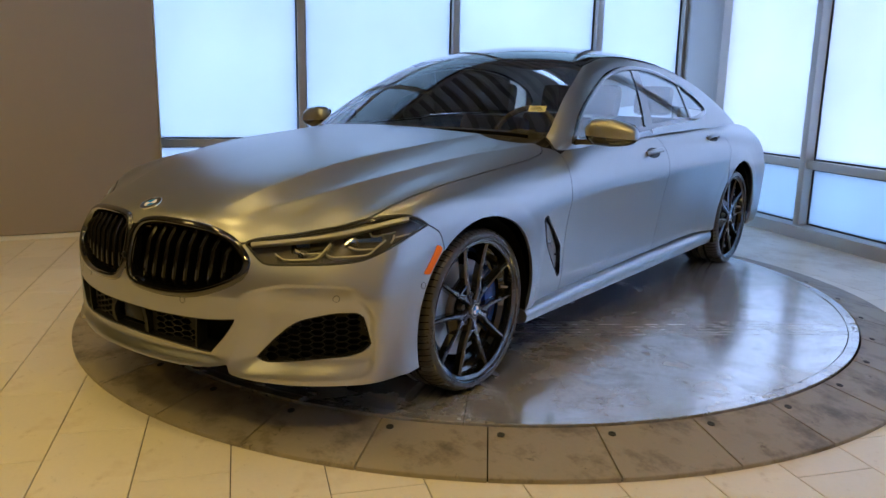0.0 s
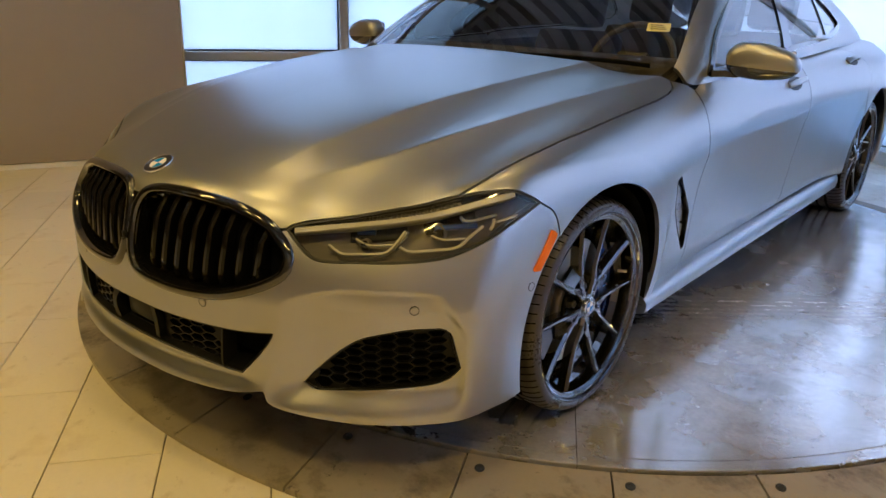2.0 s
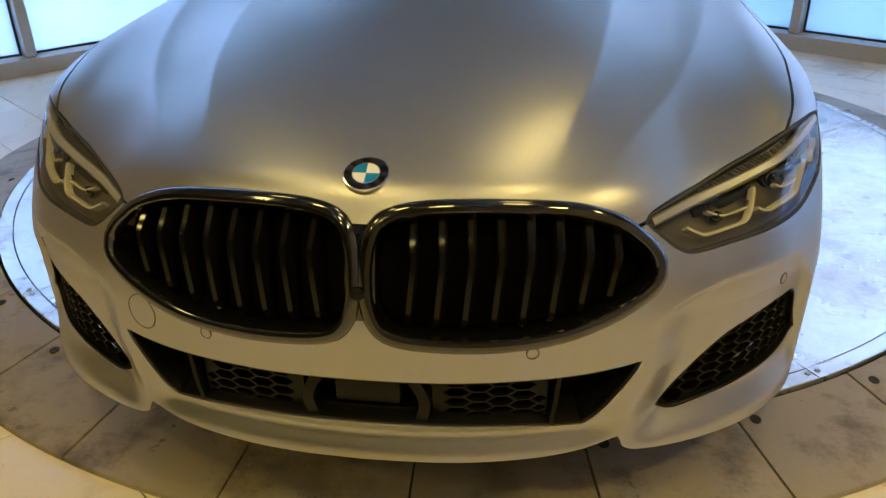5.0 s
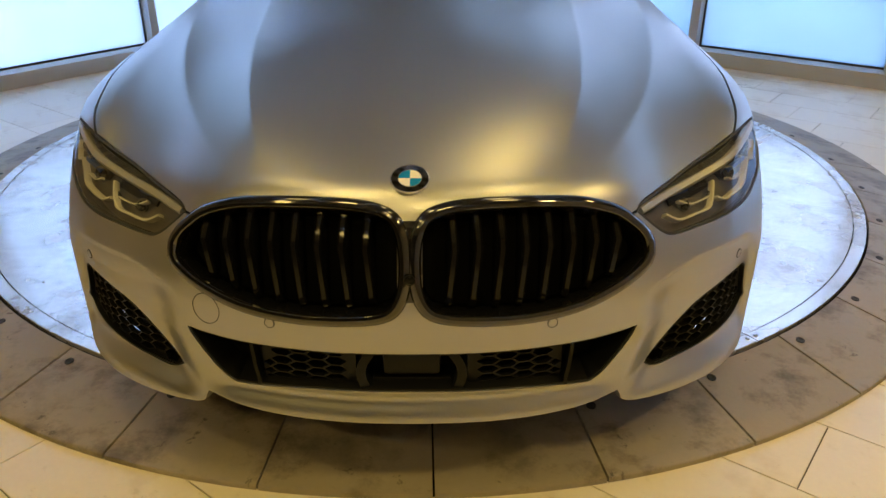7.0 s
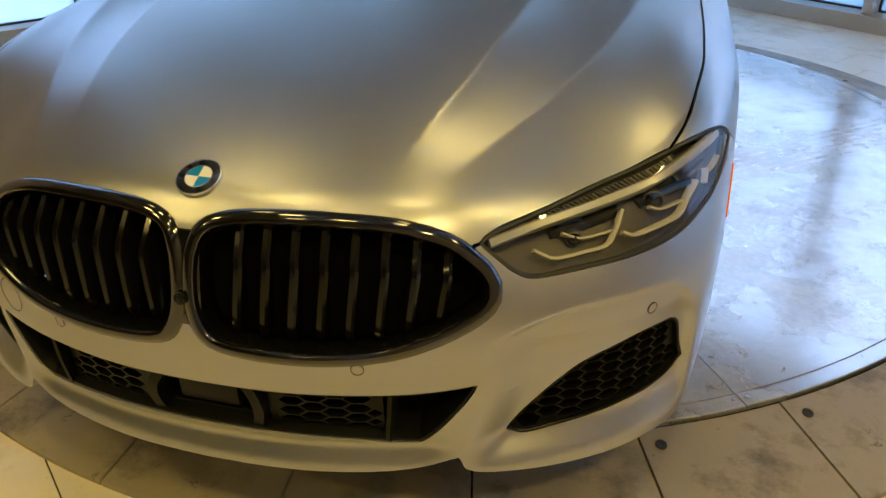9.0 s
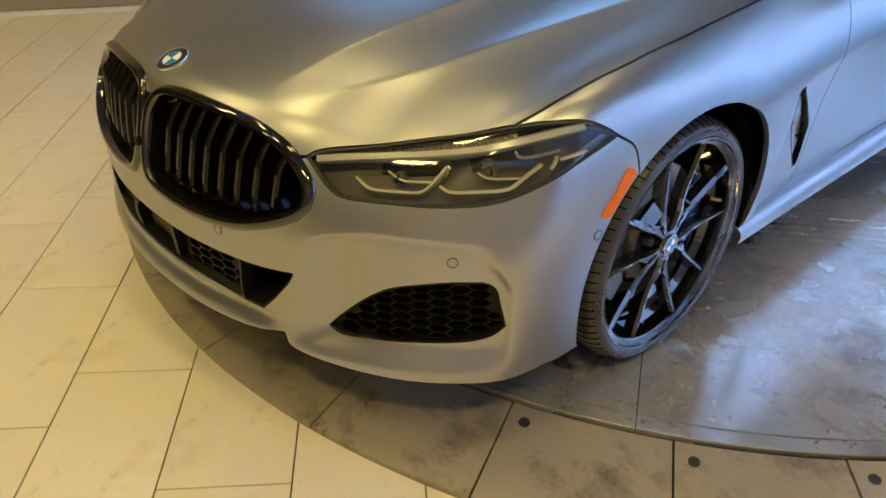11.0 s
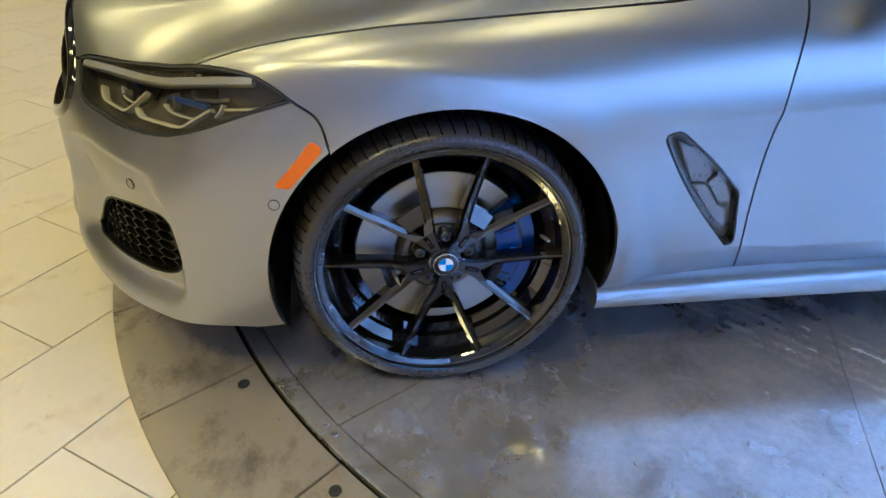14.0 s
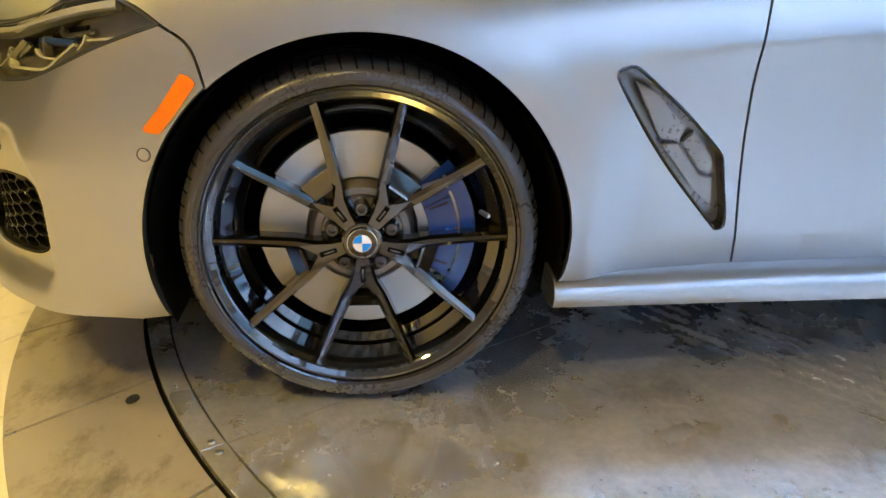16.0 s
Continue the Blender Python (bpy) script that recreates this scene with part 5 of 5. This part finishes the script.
rod("inner_guide", [(.758, -.570, .652), (.772, -.562, .644), (.788, -.547, .640), (.820, -.510, .640)], .028, .0028, .006, LAMP_TUBE)
rod("chrome_blade", [(.715, -.610, .662), (.708, -.622, .645), (.698, -.640, .632)], .026, .0060, .004, LAMP_CHROME)
rod("chrome_blade", [(.792, -.504, .691), (.809, -.494, .678), (.847, -.430, .690)], .024, .0050, .006, LAMP_CHROME)
# flat black bars on the lamp's back stand in for shaded hollows
rod("dark_cavity", [(.60, -.690, .650), (.66, -.640, .658), (.70, -.60, .668)], .040, .0150, .003, PLASTIC)
rod("dark_cavity", [(.74, -.580, .672), (.78, -.535, .680), (.82, -.47, .690)], .040, .0150, .003, PLASTIC)
STRIP = [(.495, -.760, .645), (.545, -.710, .652), (.595, -.665, .659), (.645, -.620, .668), (.695, -.580, .679), (.745, -.540, .692), (.790, -.485, .707), (.830, -.430, .720), (.856, -.378, .728)]
rod("top_strip", STRIP, .010, .0095, .008, LAMP_SILVER, .02)
ledge = [tuple((np.array(a) * .55 + np.array(b) * .45)) for a, b in zip(lamp_top[JOIN:][::-1][1:], (STRIP[0], STRIP[2], STRIP[3], STRIP[4], STRIP[6]))]
rod("top_ledge", ledge, .022, .012, .003, LAMP_SILVER, .02)
brow_line, strip_line = curve(lamp_top[JOIN:][::-1], .006), curve(STRIP[:7], .006)
for i in range(44):
    f = .06 + .92 * i / 43
    a, b = brow_line[int(f * (len(brow_line) - 1))], strip_line[int(f * (len(strip_line) - 1))]
    p, nr = on_body([a * .80 + b * .20, a * .30 + b * .70], "front", .013)
    bm = bmesh.new()
    sweep(bm, p, [(-.0011, -.006), (.0011, -.006), (.0011, .002), (-.0011, .002)], False, nr)
    part("ledge_rib", bm, LAMP_GREY, head)
rod("outer_bar", [(.842, -.43, .672), (.856, -.385, .676), (.866, -.345, .680)], .016, .003, .006, LAMP_TUBE)
rod("outer_bar", [(.838, -.45, .655), (.840, -.44, .667), (.838, -.435, .680)], .016, .003, .006, LAMP_TUBE)
rod("blue_blade", [(.765, -.565, .668), (.795, -.52, .668), (.822, -.475, .668)], .026, .006, .006, LAMP_BLUE)
rod("blue_blade", [(.625, -.692, .658), (.655, -.66, .660)], .030, .006, .006, LAMP_BLUE)
for (x, y, z), r in (((.640, -.680, .632), .012), ((.772, -.558, .660), .016)):
    q, nr = on_body([(x, y, z)], "front", .034)
    m = Matrix.Translation(Vector(q[0])) @ Vector((.25, -1, .05)).to_track_quat("Z", "Y").to_matrix().to_4x4()
    bm = bmesh.new()
    lathe(bm, [(r * 1.25, -.01), (r * 1.25, .004), (r * 1.08, .006), (r, .000)], 36, "z")
    part("lens_ring", bm, LAMP_GREY, head, at=m)
    bm = bmesh.new()
    lathe(bm, [(r, -.004), (r * .92, .004), (r * .7, .009), (r * .35, .012), (0, .013)], 36, "z")
    part("projector_lens", bm, GLOSS_BLACK, head, at=m, smooth=True)
head2 = new("headlight")
head2.parent = car
tagged(head2, "slim headlight with clear cover and dark inside")
for ob in list(head.children):
    other_side(ob, head2)

# ---- flank details ----
# side marker
line = chain([(.902, -.279, .624), (.904, -.268, .622), (.906, -.257, .612), (.906, -.257, .606)], [(.906, -.257, .606), (.904, -.285, .570), (.903, -.317, .532)], [(.903, -.317, .532), (.902, -.322, .528), (.899, -.344, .531), (.899, -.347, .537)], [(.899, -.347, .537), (.900, -.325, .562), (.901, -.302, .592), (.902, -.279, .624)], gap=.006)
mk = panel("side_marker", line, "side", AMBER, car, grid=.012, sink=-.003, deep=.006, gap=0, label="amber side marker reflector")
other_side(mk)

# vent behind the front wheel
vent = new("wing_vent")
vent.parent = car
tagged(vent, "dark sculpted air vent behind the front wheel")
pts, nor = on_body(vent_hole, "side")
bm = bmesh.new()
sweep(bm, pts, [(.0025, -.012), (.0025, .0004), (0, .0012), (-.003, .0004), (-.007, -.006), (-.010, -.030), (.001, -.030)], True, nor)
part("vent_frame", bm, GLOSS_BLACK, vent)
panel("vent_floor", vent_hole, "side", VENT, vent, sink=.032, gap=-.004, grid=.03)


def vent_piece(name, line, sink, lift, mat):
    p, nr = on_body(line, "side", sink)
    k = len(p)
    top, low = p + nr * lift, p
    bm = bmesh.new()
    a, b = [bm.verts.new(q) for q in top], [bm.verts.new(q) for q in low]
    bm.faces.new(a), bm.faces.new(b)
    for i in range(k):
        bm.faces.new((a[i], a[(i + 1) % k], b[(i + 1) % k], b[i]))
    bmesh.ops.bevel(bm, geom=[e for e in bm.edges if all(v in a for v in e.verts)], offset=.002, segments=2, affect="EDGES")
    return part(name, bm, mat, vent)


vent_piece("vent_blade", [(.92, .462, .612), (.92, .500, .596), (.90, .563, .530), (.90, .556, .505), (.90, .520, .512)], .018, .010, VENT)
vent_piece("vent_blade", [(.90, .525, .500), (.90, .558, .500), (.89, .600, .442), (.89, .632, .432), (.89, .640, .375), (.89, .600, .412)], .020, .010, VENT)
vent_piece("vent_blade", [(.90, .585, .520), (.90, .625, .475), (.89, .640, .440), (.89, .606, .448), (.90, .566, .500)], .026, .010, VENT)
other = new("wing_vent")
other.parent = car
tagged(other, "dark sculpted air vent behind the front wheel")
for ob in list(vent.children):
    other_side(ob, other)

# door handles
def handle(y, z, door):
    line = [(.9, y - .105 + .21 * i / 10, z + .010 * i / 10) for i in range(11)]
    p, nr = on_body(line, "side")
    bow = np.array([math.sin(math.pi * i / 10) for i in range(11)])
    p = p + nr * (.004 + .020 * np.minimum(bow * 2.2, 1))[:, None]
    bm = bmesh.new()
    sweep(bm, p, [(-.011, -.006), (.011, -.006), (.013, .001), (.008, .007), (-.008, .007), (-.013, .001)], False, nr)
    ob = part("handle", bm, PAINT, door)
    ring = [(.9, y - .01 + .085 * math.cos(2 * math.pi * i / 30), z + .004 + .036 * math.sin(2 * math.pi * i / 30)) for i in range(30)]
    cup = panel("handle_recess", ring, "side", PLASTIC, door, sink=-.0012, gap=0, deep=.002, grid=.015)
    return ob, cup


for y, z, door in ((1.615, .842, front_door), (2.59, .893, rear_door)):
    handle(y, z, door)
for door in (front_door, rear_door):
    twin = [o for o in car.children if o.name.startswith(door.name) and o is not door][0]
    for ob in list(door.children):
        other_side(ob, twin)

# mirrors
mirror = new("wing_mirror")
mirror.parent = car
tagged(mirror, "grey wing mirror with gloss black lower half")
cm = pose(.968, .93, .972, 0, 4, 12)


def shell(lo, hi, grow=1.0):
    """Part of the rounded mirror head between two latitudes."""
    bm = bmesh.new()
    rows = []
    for i in range(13):
        a = radians(lo + (hi - lo) * i / 12)
        row = []
        for j in range(40):
            b = 2 * math.pi * j / 40
            c, s = math.cos(b), math.sin(b)
            k = (abs(c) ** 4.5 + abs(s) ** 4.5) ** (-1 / 4.5)
            w = max(math.cos(a), 0) ** .42
            x = c * k * .122 * w * grow
            row.append(bm.verts.new((x, s * k * (.062 if s < 0 else .035) * w * grow * (1 - .25 * max(c, 0)), math.sin(a) * (.062 - .16 * max(x, 0)) * grow - .25 * x * x * (x > 0))))
        rows.append(row)
    for p, r in zip(rows, rows[1:]):
        for j in range(40):
            bm.faces.new((p[j], p[(j + 1) % 40], r[(j + 1) % 40], r[j]))
    bm.faces.new(rows[0]), bm.faces.new(rows[-1])
    return bm


part("mirror_cap", shell(-18, 89), PAINT, mirror, at=cm)
part("mirror_shell", shell(-89, -19, .99), GLOSS_BLACK, mirror, at=cm)
bm = bmesh.new()
box(bm, (-.10, .030, -.045), (.095, .0395, .045), .008)
part("mirror_glass", bm, CHROME, mirror, at=cm)
bm = bmesh.new()
line = curve([(.815, .865, .925), (.850, .880, .928), (.895, .905, .928), (.935, .925, .945)], .015)
sweep(bm, line, [(-.022, -.012), (.022, -.010), (.018, .012), (-.018, .012)])
part("mirror_arm", bm, GLOSS_BLACK, mirror)
bm = bmesh.new()
prism(bm, [(.775, .912), (.99, .935), (.985, 1.030), (.97, 1.035)], -.004, .004, "x")
part("mirror_sail", bm, GLOSS_BLACK, mirror, at=Matrix.Translation((.806, .0, 0)) @ Matrix.Rotation(radians(-6), 4, "Y"))
other = new("wing_mirror")
other.parent = car
tagged(other, "grey wing mirror with gloss black lower half")
for ob in list(mirror.children):
    other_side(ob, other)

# roof fin, wipers, windscreen card
bm = bmesh.new()
prism(bm, [(2.30, 1.385), (2.52, 1.350), (2.50, 1.405), (2.44, 1.425)], -.012, .012, "x")
part("roof_fin", bm, GLOSS_BLACK, car)
for x0, x1, y0, y1 in ((.10, .66, .585, .70), (-.55, .05, .60, .575)):
    line = curve([(x0, y0, 1), ((x0 + x1) / 2, (y0 + y1) / 2 - .01, 1), (x1, y1, 1)], .03)
    p, nr = on_body(line, "cabtop", -.008)
    bm = bmesh.new()
    sweep(bm, p, [(-.006, -.008), (.006, -.008), (.003, .006), (-.003, .006)], False, nr)
    part("wiper", bm, PLASTIC, car)
bm = bmesh.new()
half = curve([(0, .50, .94), (.3, .53, .94), (.6, .60, .93), (.76, .66, .905)], .03)
sweep(bm, half + [], [(-.06, -.03), (.05, -.03), (.05, -.005), (-.06, -.005)])
cowl_p = part("cowl", bm, PLASTIC, car)
other_side(cowl_p)
q, nr = on_body([(.585, .895, 1.05)], "cabtop", .012)
m = Matrix.Translation(Vector(q[0])) @ Vector(nr[0]).to_track_quat("Z", "Y").to_matrix().to_4x4()
bm = bmesh.new()
box(bm, (-.042, -.026, -.0006), (.042, .026, .0006))
card = tagged(part("price_card", bm, PAPER, None, at=m, smooth=False), "small yellow paper card inside the windscreen", "card")
for k in range(3):
    bm = bmesh.new()
    box(bm, (-.030, -.014 + .012 * k, .0007), (.030 - .008 * k, -.009 + .012 * k, .0011))
    part("print_line", bm, PRINT, card, smooth=False)

# ---- cabin inside ----
bm = bmesh.new()
prism(bm, [(.62, .55), (.62, .90), (.80, .955), (1.08, .95), (1.20, .88), (1.16, .60)], -.74, .74, "x")
bmesh.ops.bevel(bm, geom=list(bm.edges), offset=.03, segments=3, affect="EDGES")
part("dashboard", bm, LEATHER, car)


def seat(x, y, wide=.50):
    s = new("seat")
    s.parent = car
    s.matrix_basis = pose(x, y, .28)
    bm = bmesh.new()
    box(bm, (-wide / 2, -.28, 0), (wide / 2, .25, .20), .06)
    part("cushion", bm, LEATHER, s)
    bm = bmesh.new()
    box(bm, (-wide / 2, -.06, .0), (wide / 2, .07, .62), .055)
    part("backrest", bm, LEATHER, s, at=pose(0, .22, .12, -20))
    bm = bmesh.new()
    box(bm, (-.13, -.05, .0), (.13, .05, .20), .045)
    part("headrest", bm, LEATHER, s, at=pose(0, .42, .72, -14))
    return s


for x in (.37, -.37):
    seat(x, 1.55)
    seat(x, 2.38, .56)
wheel_s = new("steering_wheel")
wheel_s.parent = car
wheel_s.matrix_basis = pose(.37, 1.12, .90, 62)
bm = bmesh.new()
lathe(bm, [(.185 + .014 * math.cos(2 * math.pi * i / 10), .014 * math.sin(2 * math.pi * i / 10)) for i in range(11)], 40, "z")
part("wheel_grip", bm, LEATHER, wheel_s)
bm = bmesh.new()
box(bm, (-.17, -.025, -.012), (.17, .025, .010), .008)
box(bm, (-.07, -.075, -.016), (.07, .06, .014), .012)
part("wheel_hub", bm, LEATHER, wheel_s)

# tyre size on the front tyres
def tyre_words(text, r, mid, mat, tyre, high=.015, facing_x=.0250):
    """Raised letters round a sidewall, each turned to its place."""
    bm = bmesh.new()
    a = mid + .034 * (len(text) - 1) * .5 / .30 * .36
    for ch in text:
        f = bpy.data.curves.new("letter", "FONT")
        f.body, f.size, f.extrude, f.align_x = ch, high, .0012, "CENTER"
        o = bpy.data.objects.new("letter", f)
        me = o.to_mesh()
        me.transform(Matrix.Rotation(a - math.pi / 2, 4, "X") @ Matrix.Translation((facing_x, 0, r)) @ pose(0, 0, 0, 90, 0, 90) @ Matrix.Translation((0, -high * .35, 0)))
        bm.from_mesh(me)
        o.to_mesh_clear()
        bpy.data.objects.remove(o)
        a -= .034 * (.36 if ch != " " else .30) / .30
    return part("size_letters", bm, mat, tyre, smooth=False)


tyre_f = [o for o in wheel_f.children if o.name.startswith("tyre")][0]
tyre_words("245/35 R20", .3000, radians(92), LETTER, tyre_f, .012, .0212)

# ---- floor tiles ----
floor_ob = bpy.data.objects["floor"]
LONG, WIDE, SHIFT, JOINT = .610, .3005, .412, .0035
bm = bmesh.new()
box(bm, (JOINT / 2, JOINT / 2, -.0058), (LONG - JOINT / 2, WIDE - JOINT / 2, 0))
bmesh.ops.bevel(bm, geom=[e for e in bm.edges if all(v.co.z > -.001 for v in e.verts)], offset=.0012, segments=1, affect="EDGES")
tile_mesh = bpy.data.meshes.new("tile")
bm.to_mesh(tile_mesh)
bm.free()
tile_mesh.materials.append(TILE)
hub = ROOM.inverted() @ Vector((HUB.x, HUB.y, 0))
spots = []
for r in range(-31, 18):
    b = -.688 + WIDE * r
    if b + WIDE < SOUTH or b > NORTH:
        continue
    start = (1.042 + SHIFT * r) % LONG - 9 * LONG
    for c in range(26):
        a = start + c * LONG
        if a + LONG < WEST or a > EAST:
            continue
        far = max((Vector((a + i * LONG, b + j * WIDE)) - hub.xy).length for i in (0, 1) for j in (0, 1))
        if far < 2.25:
            continue
        spots.append((a, b))
near = lambda q: (Vector((q[0] + .3, q[1] + .15)) - Vector((.2, -.9))).length
spots.sort(key=near)
for a, b in spots[:300]:
    t = new("tile", tile_mesh)
    t.parent = floor_ob
    t.matrix_basis = Matrix.Translation((a, b, FLOOR))
bm = bmesh.new()
for a, b in spots[300:]:
    box(bm, (a + JOINT / 2, b + JOINT / 2, FLOOR - .0058), (a + LONG - JOINT / 2, b + WIDE - JOINT / 2, FLOOR))
tagged(part("far_tiles", bm, TILE, floor_ob, smooth=False), "cream porcelain tiles further off", kind="stuff")
